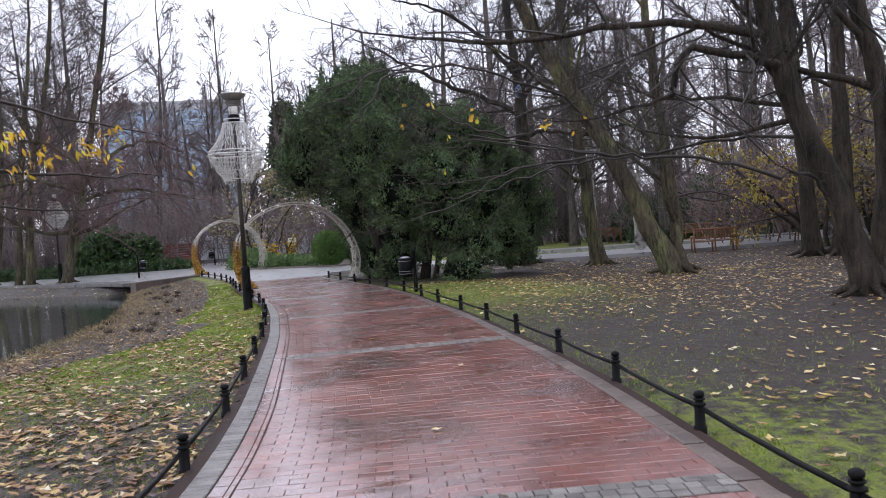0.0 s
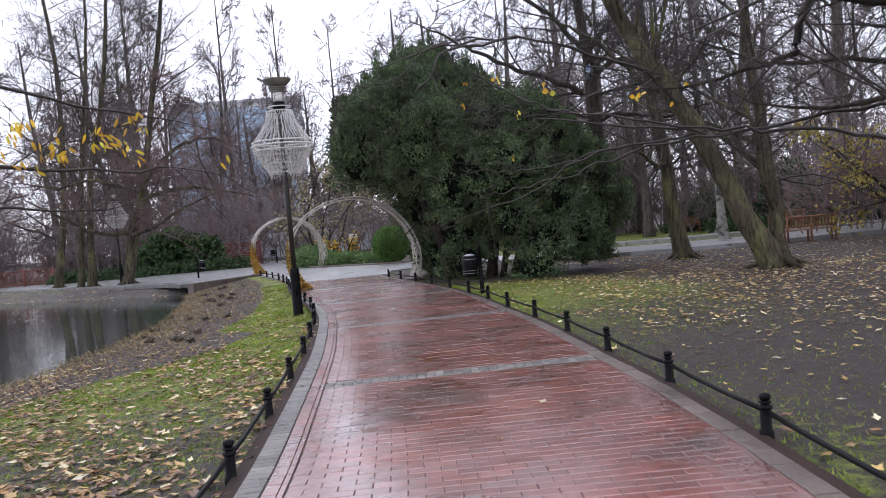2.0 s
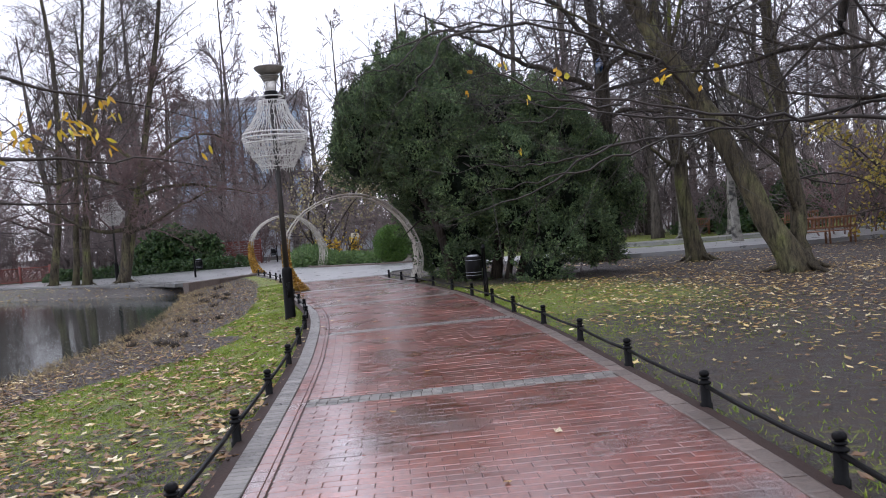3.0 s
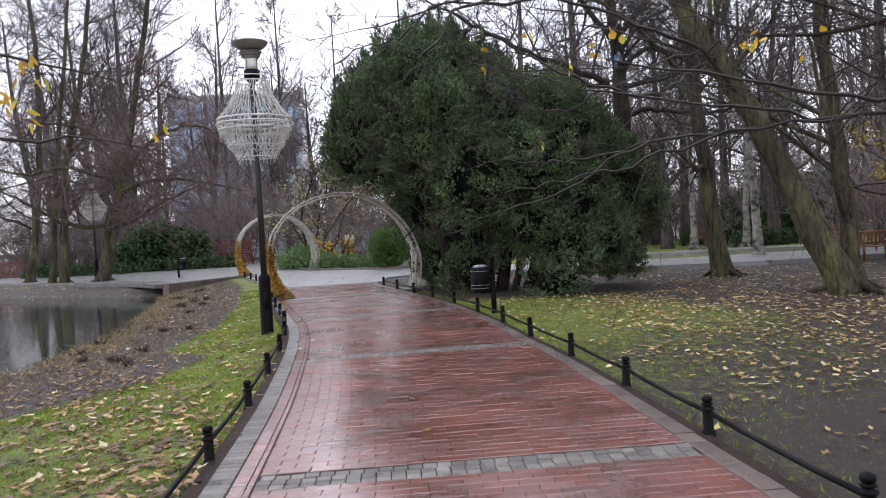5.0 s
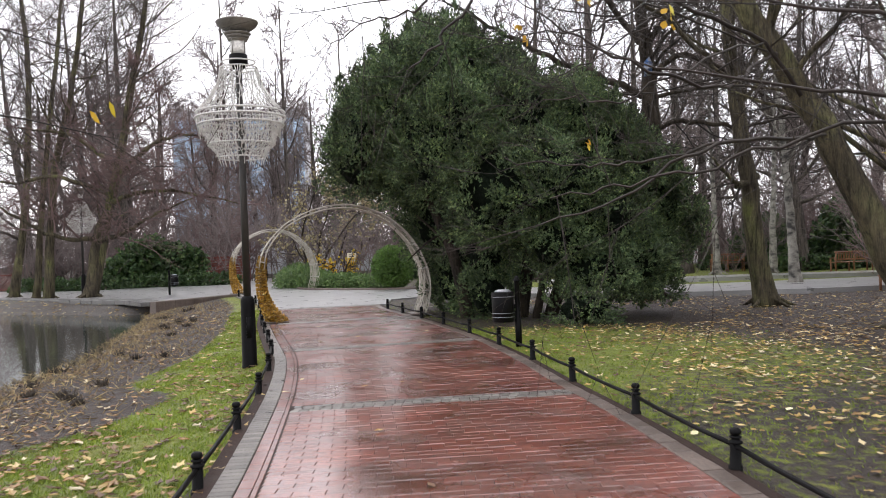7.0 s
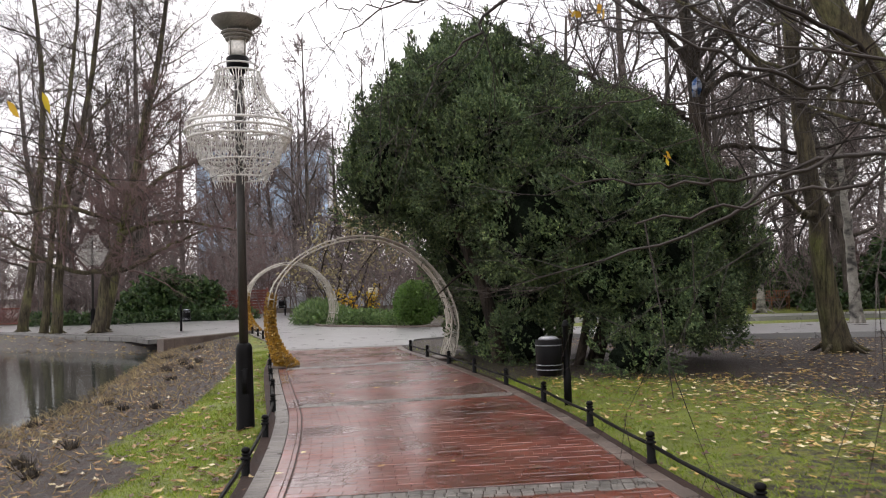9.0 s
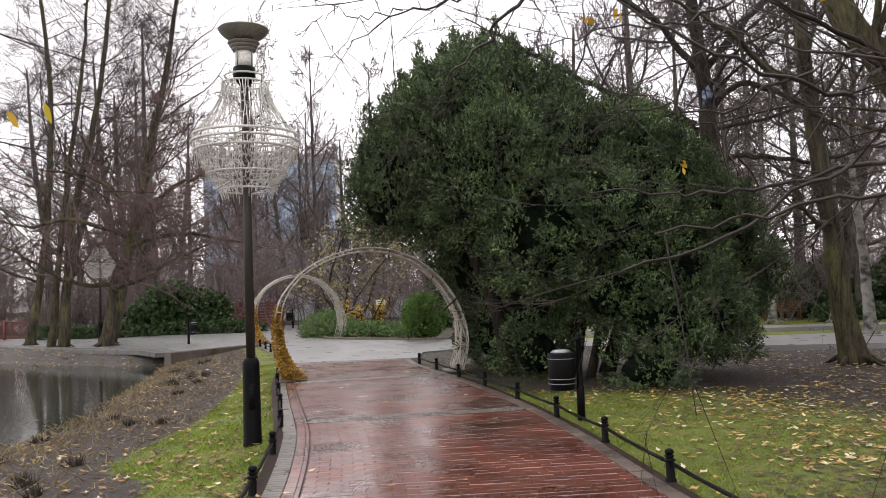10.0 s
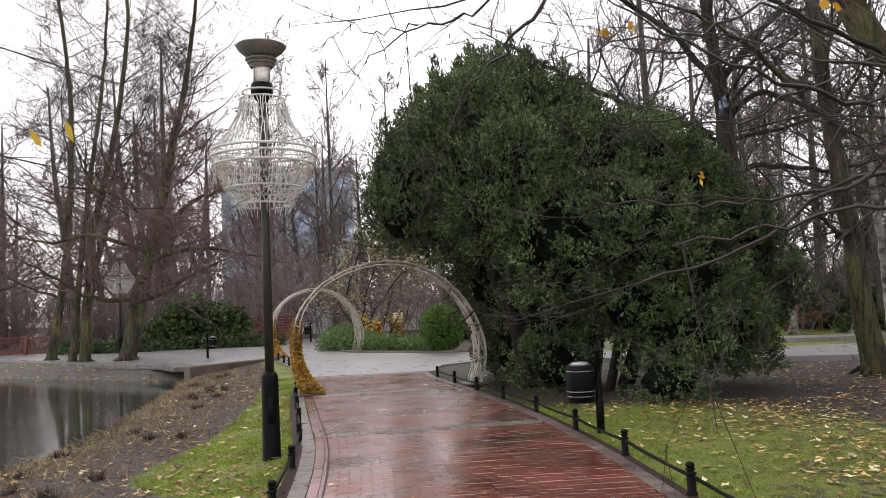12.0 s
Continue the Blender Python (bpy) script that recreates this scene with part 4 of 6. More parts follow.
b1 = bench((13.2, 49.5, float(ground_z(13.2, 49.5))), 172)
copy_thing(b1, pose(12.25, 30.6, -0.13, 0, 0, 172))
copy_thing(b1, pose(16.5, 43.2, -0.1, 0, 0, 180))


def trellis_fence(at, turn, panels):
    ob = thing("trellis_fence", "red-brown wooden lattice fence", "fence", at, turn)
    for k in range(panels + 1):
        g = Geo()
        g.box((k * 2.0 - 0.06, -0.06, -0.2), (k * 2.0 + 0.06, 0.06, 1.65), 0.012)
        part("post", g, m_redfence, ob)
    for k in range(panels):
        for z in (0.18, 1.42):
            g = Geo()
            g.box((k * 2 + 0.06, -0.035, z), (k * 2 + 1.94, 0.035, z + 0.09), 0.008)
            part("rail", g, m_redfence, ob)
        for d in (-1, 1):
            for j in range(-5, 9):
                x0, z0, x1, z1 = k * 2 + 0.1 + j * 0.28, 0.27, 0.0, 1.42
                x1 = x0 + 1.15
                lo, hi = k * 2 + 0.06, k * 2 + 1.94
                ua, ub = max(0, (lo - x0) / 1.15), min(1, (hi - x0) / 1.15)
                if ub - ua < 0.05:
                    continue
                pa, pb = (x0 + 1.15 * ua, z0 + 1.15 * ua), (x0 + 1.15 * ub, z0 + 1.15 * ub)
                if d < 0:
                    pa, pb = (2 * k * 2 + 2 - pa[0], pa[1]), (2 * k * 2 + 2 - pb[0], pb[1])
                g = Geo()
                g.tube([(pa[0], 0.012 * d, pa[1]), (pb[0], 0.012 * d, pb[1])], [0.02, 0.02], 4)
                part("lath", g, m_redfence, ob, smooth=False)
    return ob


trellis_fence((-34.7, 55.6, 0.0), -2, 4).scale = (1, 1, 0.7)


def board_fence(at, turn, length):
    ob = thing("board_fence", "red-brown wooden panel fence by the path", "fence", at, turn)
    n = int(length / 1.9)
    for k in range(n + 1):
        g = Geo()
        g.box((k * 1.9 - 0.06, -0.06, -0.3), (k * 1.9 + 0.06, 0.06, 1.7), 0.01)
        part("post", g, m_redfence, ob)
    for k in range(n):
        for j in range(9):
            g = Geo()
            g.box((k * 1.9 + 0.07, -0.02, 0.1 + j * 0.17), (k * 1.9 + 1.83, 0.02, 0.24 + j * 0.17), 0.006)
            part("board", g, m_redfence, ob, smooth=False)
    return ob


board_fence((-17.6, 58.5, 0.05), 12, 3.9)

hoarding = thing("white_hoarding", "long white sheet hoarding at the end of the avenue", "hoarding", (-22.5, 73, 0.1), -4)
for k in range(7):
    g = Geo()
    g.box((k * 2.2 + 0.02, -0.03, 0.05), (k * 2.2 + 2.18, 0.03, 2.15), 0.01)
    part("sheet", g, m_white, hoarding, smooth=False)
    g = Geo()
    g.box((k * 2.2 - 0.04, 0.04, -0.2), (k * 2.2 + 0.04, 0.1, 2.2), 0.006)
    part("post", g, m_iron, hoarding, smooth=False)

sign = thing("garden_sign", "small cream notice board on a post in the bed", "sign", (-6.2, 51.0, 0.1), 5)
g = Geo()
g.lathe([(0.03, -0.3), (0.03, 1.05)], 8)
part("post", g, m_iron, sign)
g = Geo()
g.box((-0.24, -0.045, 0.95), (0.24, -0.015, 1.45), 0.008)
part("board", g, m_sign, sign)
for k, w in enumerate((0.17, 0.13, 0.15, 0.1)):
    g = Geo()
    g.box((-w, -0.05, 1.34 - k * 0.09), (w, -0.046, 1.37 - k * 0.09))
    part("text_bar", g, m_iron, sign, smooth=False)


# ---- the great yew ----
def yew():
    rng = np.random.RandomState(11)
    ob = thing("yew_tree", "huge dense dark green yew with several stems", "tree", (1.0, 26.2, -0.08))
    o = np.array((1.0, 26.2, -0.08))
    # upright tower over the arch, stepped shoulder, skirts in front with hollows between, low growth behind
    lobes = [(-0.85, 26.4, 5.5, 0.78, 1.4, 1.0), (-1.67, 26.3, 5.0, 0.66, 1.3, 0.98), (-0.08, 26.6, 5.55, 0.76, 1.4, 0.9), (0.64, 26.5, 5.0, 0.76, 1.4, 0.82),
             (-2.5, 26.8, 4.3, 0.6, 1.2, 1.0), (-2.65, 27.0, 3.55, 0.68, 1.2, 0.53), (-1.75, 27.2, 3.75, 1.0, 1.3, 0.98), (-0.47, 25.8, 3.98, 1.29, 1.7, 1.45),
             (1.01, 26.0, 4.16, 1.19, 1.6, 1.13), (2.17, 26.2, 4.3, 0.85, 1.4, 0.74), (2.91, 26.2, 3.65, 0.8, 1.3, 0.8), (3.6, 26.3, 2.85, 0.86, 1.3, 0.84),
             (4.3, 26.5, 2.35, 0.6, 1.1, 0.7), (4.2, 26.5, 1.46, 0.56, 1.0, 0.75), (3.85, 26.3, 0.72, 0.55, 0.9, 0.55), (0.53, 25.0, 2.79, 1.19, 1.2, 1.12),
             (1.71, 24.9, 2.73, 1.18, 1.2, 1.11), (2.59, 24.9, 2.01, 1.0, 1.1, 0.9), (-0.9, 28.1, 2.4, 0.72, 1.0, 1.2), (-0.5, 27.6, 1.05, 0.62, 0.8, 1.0),
             (0.3, 26.4, 1.38, 0.66, 0.8, 0.85), (0.25, 25.6, 0.45, 0.5, 0.6, 0.48), (1.75, 24.6, 1.58, 0.78, 0.9, 0.64), (2.42, 24.4, 1.0, 0.74, 0.8, 0.51),
             (2.06, 23.8, 0.23, 0.61, 0.6, 0.33), (3.34, 24.9, 1.15, 0.61, 0.8, 0.63), (-0.55, 29.0, 1.6, 0.8, 1.0, 1.7), (0.6, 28.2, 2.6, 1.1, 1.2, 1.9), (-1.1, 28.7, 3.2, 0.9, 1.0, 1.1)]
    g, pale, core = Geo(), Geo(), Geo()
    # boughs: upswept plumes that stand out of the masses at uneven depth, with dark hollows between them
    pos, way = shell(lobes, 2900, rng, 0.8, 1.03, 0.55)
    out = (rng.rand(len(pos)) ** 1.6) * 0.32 - 0.04
    tone = rng.uniform(0, 1, len(pos)) + 0.25 * np.sin(pos[:, 0] * 2.1 + pos[:, 2] * 1.7)
    for k, (p, w) in enumerate(zip(pos, way)):
        low = np.interp(p[2], [1.5, 4.5], [0.0, 1.0])
        axis = unit(w * (1.0 - 0.55 * low) + np.array((0, 0, 0.25 + 0.8 * low)) + rng.normal(size=3) * 0.18)
        long = rng.uniform(0.34, 0.62) + 0.16 * low
        n = int(46 * long / 0.45)
        u = rng.rand(n) ** 0.75
        fat = long * 0.42 * np.sin(np.pi * (0.12 + 0.8 * u)) * np.sqrt(rng.rand(n))
        side = np.cross(axis, rng.normal(size=(n, 3)))
        side /= np.linalg.norm(side, axis=1)[:, None] + 1e-9
        q = p - o + w * out[k] + axis * ((u - 0.45) * long)[:, None] + side * fat[:, None]
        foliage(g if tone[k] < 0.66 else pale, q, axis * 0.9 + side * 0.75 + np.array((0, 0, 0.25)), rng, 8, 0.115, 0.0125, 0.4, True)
    # added solid hull inside each mass, its near-black colour standing for shade between boughs
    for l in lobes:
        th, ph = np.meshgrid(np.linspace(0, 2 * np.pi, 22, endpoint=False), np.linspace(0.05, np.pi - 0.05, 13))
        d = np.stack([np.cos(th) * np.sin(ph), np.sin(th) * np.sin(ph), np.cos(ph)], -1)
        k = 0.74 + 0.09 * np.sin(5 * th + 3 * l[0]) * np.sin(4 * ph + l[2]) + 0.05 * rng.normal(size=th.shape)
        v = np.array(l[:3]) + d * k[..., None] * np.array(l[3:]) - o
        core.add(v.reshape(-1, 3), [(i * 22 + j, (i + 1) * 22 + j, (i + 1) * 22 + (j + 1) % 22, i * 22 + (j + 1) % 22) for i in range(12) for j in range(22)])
    # upright shoots that break the outline
    spires = [(-1.87, 6.69), (-1.53, 6.25), (-1.14, 7.01), (-0.78, 6.68), (-0.26, 7.1), (0.08, 6.8), (0.37, 6.37), (1.14, 6.08), (0.81, 6.43), (-2.3, 6.12), (-2.62, 5.66), (-2.88, 5.14), (-3.16, 4.56),
              (1.45, 5.53), (1.9, 5.38), (2.47, 5.4), (3.01, 4.96), (3.27, 4.77), (3.73, 4.03), (4.57, 3.38), (4.97, 2.91), (5.15, 2.3), (-1.34, 6.6), (-0.56, 6.79), (-2.14, 5.69), (4.14, 3.58)]
    for x, z in spires:
        for j in range(2):
            n = 120
            u = rng.rand(n)
            tall = rng.uniform(1.0, 1.5) * (1 if j == 0 else 0.7)
            sx, sy = (0, 0) if j == 0 else rng.normal(size=2) * np.array((0.22, 0.5))
            thin = 0.17 * (1.02 - u) ** 0.8 + 0.015
            q = np.array((x + sx, 26.3 + sy, z - tall * (0.9 if j == 0 else 1.15))) - o + np.stack([rng.normal(size=n) * thin, rng.normal(size=n) * thin * 1.6, u * tall], -1)
            foliage(g, q, np.tile((0.0, 0.0, 1.0), (n, 1)) + rng.normal(size=(n, 3)) * 0.25, rng, 8, 0.18, 0.012, 0.3, True)
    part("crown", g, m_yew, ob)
    part("fresh_growth", pale, m_yewpale, ob, "paler green shoots")
    part("crown_shade_core", core, m_yewcore, ob, "near-black filler hulls with the crown's inner shade in their colour")
    for (x, y), tip, r in (((-0.2, 26.2), (-1.6, 26.0, 4.6), 0.17), ((0.3, 26.4), (-0.3, 26.3, 5.6), 0.2), ((0.9, 26.0), (1.4, 25.6, 4.2), 0.18), ((1.6, 26.4), (2.8, 26.0, 4.0), 0.17), ((2.3, 26.2), (3.8, 26.3, 3.0), 0.14), ((1.2, 25.6), (1.5, 24.6, 2.4), 0.1)):
        g = Geo()
        a, b = np.array((x, y, -0.3)), np.array(tip)
        pts = smooth_curve([a, a * 0.7 + b * 0.3 + np.array((0.1, -0.1, 0.2)), a * 0.35 + b * 0.65, b], 12) - o
        g.tube(pts, np.linspace(r, 0.03, 12), 9, 0.12)
        for k in range(6):
            i = rng.randint(4, 11)
            d = unit(rng.normal(size=3) + np.array((0, 0, 0.4)))
            g.tube([pts[i], pts[i] + d * 0.6, pts[i] + d * 1.2 + np.array((0, 0, -0.1))], [0.04, 0.025, 0.01], 5)
        part("stem", g, m_bark, ob)
    return ob


yew()


# ---- trees by the path: trunks placed limb by limb ----
def limb_points(pts, n, rng, jitter=0.05):
    p = smooth_curve(pts, n)
    p[1:-1] += rng.normal(size=(n - 2, 3)) * jitter
    return p


def flare(r, n, tall=1.0):
    u = np.linspace(0, 1, n)
    return r * (1 + tall * np.exp(-u * 9))


def roots(geo, at, r, count, rng, reach=1.0):
    for k in range(count):
        q = k * 2 * math.pi / count + rng.uniform(-0.3, 0.3)
        c = np.array((math.cos(q), math.sin(q), 0))
        l = reach * rng.uniform(0.7, 1.3)
        p = np.array(at)
        geo.tube([p + c * r * 0.5 + np.array((0, 0, 0.42)), p + c * (r * 1.05) + np.array((0, 0, 0.14)), p + c * (r * 1.2 + l * 0.4) + np.array((0, 0, 0.03)), p + c * (r + l) + np.array((0, 0, -0.08))], [r * 0.4, r * 0.3, r * 0.17, 0.02], 7)


def standing_tree(seed, label, at, trunk, r0, r1, limbs, bark, thin, height_kids=True, wide=1.0, root=5, catkins=0, leaves=None, **kw):
    """trunk: points from the ground up; limbs: (points, radius at start, at the end, level)."""
    t = Tree(seed, **kw)
    rng = np.random.RandomState(seed + 50)
    o = np.array(at, float)
    n = 26
    pts = limb_points(trunk, n, rng, 0.02) - o
    u = np.linspace(0, 1, n)
    rad = (r1 + (r0 - r1) * (1 - u)) * (1 + 0.5 * np.exp(-u * 16))
    t.wood.tube(pts, rad, 16, 0.08)
    if root:
        roots(t.wood, pts[0] + np.array((0, 0, 0.1)), r0 * 1.05, root, rng, r0 * 2.2)
    if height_kids:
        for k in range(t.kids[0]):
            w = (0.45 if wide == 1.0 else 0.25) + (0.55 if wide == 1.0 else 0.75) * (k + rng.rand()) / t.kids[0]
            i = min(int(w * (n - 1)), n - 2)
            t.grow(pts[i], t.side(unit(pts[i + 1] - pts[i]), 40, 75), wide * rng.uniform(2.2, 4.2) * (1.25 - 0.6 * w), rad[i] * 0.28, 1)
    for p, ra, rb, lev in limbs:
        lp = limb_points(p, 9 + 2 * len(p), rng, 0.03) - o
        t.limb(lp, ra, rb, lev, first=0.12)
    ob = t.build("bare_tree", label, "tree", bark, thin, at)
    if catkins and t.tips:
        q = np.concatenate(t.tips)
        q = q[rng.permutation(len(q))[:catkins]]
        g = Geo()
        g.cones(q + rng.normal(size=q.shape) * 0.01, q + np.array((0, 0, -0.09)) + rng.normal(size=q.shape) * 0.015, 0.007)
        tagged(part("catkin", g, m_bark, ob, "small dark hanging catkins"), kind="stuff")
    return ob


# leaning trunk beside the lawn
standing_tree(21, "bare tree with mossy trunk leaning over the lawn", (7.35, 21.3, -0.14),
              [(7.5, 21.3, -0.2), (6.98, 21.35, 0.75), (6.5, 21.4, 1.86), (5.85, 21.45, 3.3), (5.1, 21.45, 4.6), (4.4, 21.4, 5.8), (3.6, 21.2, 7.5), (2.8, 21.0, 9.2)], 0.28, 0.13,
              [([(7.6, 21.45, 0.1), (7.65, 21.6, 1.1), (7.59, 21.7, 2.46), (7.48, 21.8, 4.1), (7.32, 21.9, 6.03), (7.2, 22.0, 9.0)], 0.19, 0.09, 0),
               ([(5.6, 21.5, 3.7), (4.6, 20.6, 4.6), (3.2, 19.6, 4.9), (1.6, 18.7, 5.2), (0.0, 18.0, 5.0), (-1.4, 17.6, 4.6)], 0.05, 0.008, 2),
               ([(5.2, 21.5, 4.6), (4.0, 19.6, 4.0), (2.9, 17.6, 3.35), (1.9, 17.0, 3.5), (1.1, 17.0, 3.9), (0.5, 17.0, 4.3)], 0.036, 0.008, 2),
               ([(1.6, 18.7, 5.2), (-0.08, 17.6, 4.95), (-0.59, 17.0, 4.41), (-0.97, 17.0, 4.23), (-1.28, 17.0, 4.22), (-1.56, 17.0, 4.0), (-1.82, 17.0, 3.89)], 0.018, 0.004, 2),
               ([(-1.28, 17.0, 4.22), (-1.6, 17.0, 4.19), (-1.97, 17.0, 4.25), (-2.22, 17.0, 4.02)], 0.008, 0.004, 2),
               ([(4.6, 20.6, 4.6), (2.61, 17.5, 3.66), (1.51, 17.0, 3.15), (0.92, 17.0, 3.19), (0.25, 17.0, 2.97)], 0.018, 0.004, 2),
               ([(5.1, 21.45, 4.6), (2.31, 18.0, 4.47), (1.39, 17.5, 4.12), (0.59, 17.2, 4.0), (-0.06, 17.0, 3.82)], 0.020, 0.004, 2),
               ([(2.31, 18.0, 4.47), (1.69, 17.5, 3.94), (1.08, 17.2, 3.56), (0.63, 17.0, 3.49)], 0.013, 0.004, 2),
               ([(1.6, 18.7, 5.2), (0.19, 17.5, 4.83), (-0.14, 17.0, 4.27), (-0.46, 17.0, 3.98), (-0.73, 17.0, 3.76), (-1.0, 17.0, 3.57)], 0.028, 0.005, 2),
               ([(5.9, 21.4, 3.2), (4.4, 19.2, 2.9), (3.0, 17.6, 2.7), (2.3, 17.0, 2.45), (1.5, 17.0, 2.02), (0.6, 17.0, 1.75)], 0.032, 0.01, 2),
               ([(3.0, 17.6, 2.7), (1.9, 17.0, 2.43), (1.1, 17.0, 2.4), (0.2, 17.0, 2.55)], 0.02, 0.006, 2)],
              m_mossbark, m_twig, kids=(10, 7, 6), twigs=6, catkins=3000, twig=0.005, sub=2)
# thick upright tree at the lawn's edge
standing_tree(22, "tall bare tree with thick dark ridged trunk", (6.85, 27.3, -0.12),
              [(6.93, 27.3, -0.2), (6.75, 27.25, 1.15), (6.6, 27.2, 2.7), (6.42, 27.2, 4.2), (6.32, 27.2, 5.6), (6.15, 27.1, 7.5), (5.95, 27.0, 10.5), (6.0, 27.0, 13)], 0.235, 0.1,
              [([(6.6, 27.2, 5.0), (5.6, 26.6, 5.6), (4.4, 26.0, 6.6), (3.0, 25.4, 7.2)], 0.08, 0.03, 1),
               ([(6.8, 27.2, 3.0), (6.3, 26.9, 2.75), (5.9, 26.6, 3.0), (5.5, 26.4, 3.4)], 0.09, 0.02, 1)],
              m_mossbark, m_twig, kids=(14, 7, 5), twigs=5, twig=0.006)
# several-stemmed old tree close by on the lawn
standing_tree(23, "old several-stemmed bare tree with gnarled base", (7.6, 13.3, -0.12),
              [(7.95, 13.3, -0.2), (7.75, 13.3, 0.6), (7.48, 13.3, 1.6), (6.87, 13.3, 2.95), (6.43, 13.2, 4.2), (6.05, 13.0, 6.0), (5.6, 12.6, 8.5)], 0.25, 0.11,
              [([(8.3, 13.5, -0.1), (8.45, 13.5, 1.6), (8.5, 13.5, 3.2), (8.1, 13.5, 5.0), (7.6, 13.4, 8)], 0.24, 0.1, 0),
               ([(7.05, 13.3, 2.6), (6.85, 13.4, 3.6), (6.9, 13.6, 5.2), (7.2, 14, 7.5)], 0.14, 0.07, 0),
               ([(7.25, 13.2, 1.6), (6.6, 12.6, 1.95), (5.7, 12, 1.99), (4.9, 12, 2.2), (3.9, 12, 2.37), (3.1, 12, 2.44), (2.1, 12, 2.66), (1.2, 12, 2.84)], 0.036, 0.008, 2),
               ([(6.6, 13.2, 3.8), (5.5, 12.3, 3.8), (4.6, 12, 3.86), (4.35, 12, 3.4), (4.2, 12, 3.2), (3.34, 12, 3.0), (2.5, 12, 2.95)], 0.075, 0.01, 1),
               ([(6.4, 13.2, 4.3), (4.8, 12.8, 4.5), (3.0, 12.4, 4.3), (1.4, 12.2, 4.2), (-0.2, 12, 4.4)], 0.08, 0.012, 1),
               ([(7.0, 13.3, 2.6), (6.2, 14.3, 2.7), (4.7, 15, 2.6), (3.6, 15, 2.72), (2.4, 15, 2.92), (1.5, 15, 3.08)], 0.032, 0.01, 2),
               ([(4.7, 15, 2.6), (3.0, 15, 2.48), (2.0, 15, 2.17), (1.2, 15, 2.02), (0.5, 15, 1.93)], 0.02, 0.006, 2)],
              m_bark, m_twig, kids=(8, 7, 5), twigs=5, root=7, twig=0.006)
standing_tree(24, "slim bare tree at the lawn's far edge", (12.6, 24.0, -0.12),
              [(12.6, 24.0, -0.2), (12.55, 24, 2.5), (12.4, 24, 5.5), (12.3, 24, 9), (12.2, 24, 13)], 0.25, 0.08, [], m_bark, m_twig, kids=(7, 5, 5), twigs=5)
standing_tree(25, "bare tree with smooth dark trunk", (13.3, 23.4, -0.12),
              [(13.3, 23.4, -0.2), (13.4, 23.4, 2.5), (13.4, 23.4, 5.5), (13.6, 23.4, 9), (13.6, 23.6, 14)], 0.3, 0.1, [], m_bark, m_twig, kids=(7, 5, 5), twigs=5)
# oak behind the yew with wide crooked limbs
standing_tree(26, "spreading bare oak with crooked limbs", (4.8, 31.2, -0.1),
              [(4.9, 31.2, -0.2), (5.05, 31, 2.8), (5.2, 31, 4.9), (5.17, 31, 6.6), (5.0, 31, 8.6), (4.7, 31, 12.5)], 0.36, 0.1,
              [([(4.9, 31, 5.8), (4.04, 31, 6.22), (2.9, 31, 6.66), (1.9, 30.8, 7.18), (0.9, 30.6, 7.63), (0.0, 30.4, 8.2)], 0.11, 0.04, 1),
               ([(5.1, 31, 5.9), (5.94, 31, 6.77), (6.92, 31, 6.56), (7.73, 31, 6.06), (8.6, 31, 5.5)], 0.1, 0.03, 1),
               ([(4.9, 31, 4.6), (6.1, 30.7, 4.9), (7.6, 30.5, 4.6), (9, 30.2, 4.9)], 0.09, 0.03, 1),
               ([(5.0, 31, 7.2), (3.8, 30.7, 8.6), (2.2, 30.4, 9.6), (0.8, 30.2, 9.9)], 0.1, 0.03, 1),
               ([(5.0, 31, 7.0), (6.4, 30.8, 8.6), (7.6, 30.6, 9.6), (9.0, 30.6, 11)], 0.1, 0.03, 1)],
              m_bark, m_twig, kids=(12, 8, 5), twigs=6, wander=0.24, sub=3, twig=0.009)
g = Geo()
g.add([(-0.12, 0, 0), (0.1, 0.05, 0.03), (0.16, 0, 0.32), (0.04, -0.06, 0.55), (-0.1, 0.02, 0.4), (0.02, 0.12, 0.25)], [(0, 1, 5), (1, 2, 5), (2, 3, 5), (3, 4, 5), (4, 0, 5), (0, 4, 3, 2, 1)])
kite = part("foil_bag", g, m_bag)
kite.location = (5.08, 30.5, 6.15)
tagged(kite, "blue and white foil bag caught in the oak", "bag")
# tree over the pond bank whose twigs hang into view, still with some yellow leaves
overhang = Tree(31, kids=(9, 9, 7), twigs=6, droop=0.05, maxlev=3, twig=0.005)
oo = np.array((-8.9, 9.5, -0.45))
overhang.wood.tube(smooth_curve([(0, 0, -0.3), (0.1, 0.1, 2), (0.3, 0.3, 4.5), (0.2, 0.6, 8)], 14), np.linspace(0.3, 0.08, 14), 12, 0.06)
rng31 = np.random.RandomState(7)
leaf_at = []
for pts, r in (([(-8.8, 9.6, 2.3), (-7.6, 11.2, 2.9), (-6.6, 12.4, 2.9), (-5.8, 13.2, 2.85), (-4.9, 13.8, 2.75), (-4.0, 14.4, 2.75)], 0.05),
               ([(-8.7, 9.7, 3.2), (-7.3, 11.4, 3.9), (-6.0, 12.8, 3.9), (-5.0, 13.6, 3.65), (-4.0, 14.2, 3.45)], 0.045),
               ([(-8.7, 9.6, 1.9), (-7.5, 11.5, 2.2), (-6.5, 12.7, 2.3), (-5.6, 13.3, 2.25), (-4.9, 13.8, 2.2)], 0.035)):
    overhang.limb(limb_points(pts, 18, rng31, 0.02) - oo, r, 0.008, 2, first=0.3)
ov = overhang.build("bare_tree", "bare tree on the pond bank with a few yellow leaves", "tree", m_bark, m_twig, tuple(oo))
g = Geo()
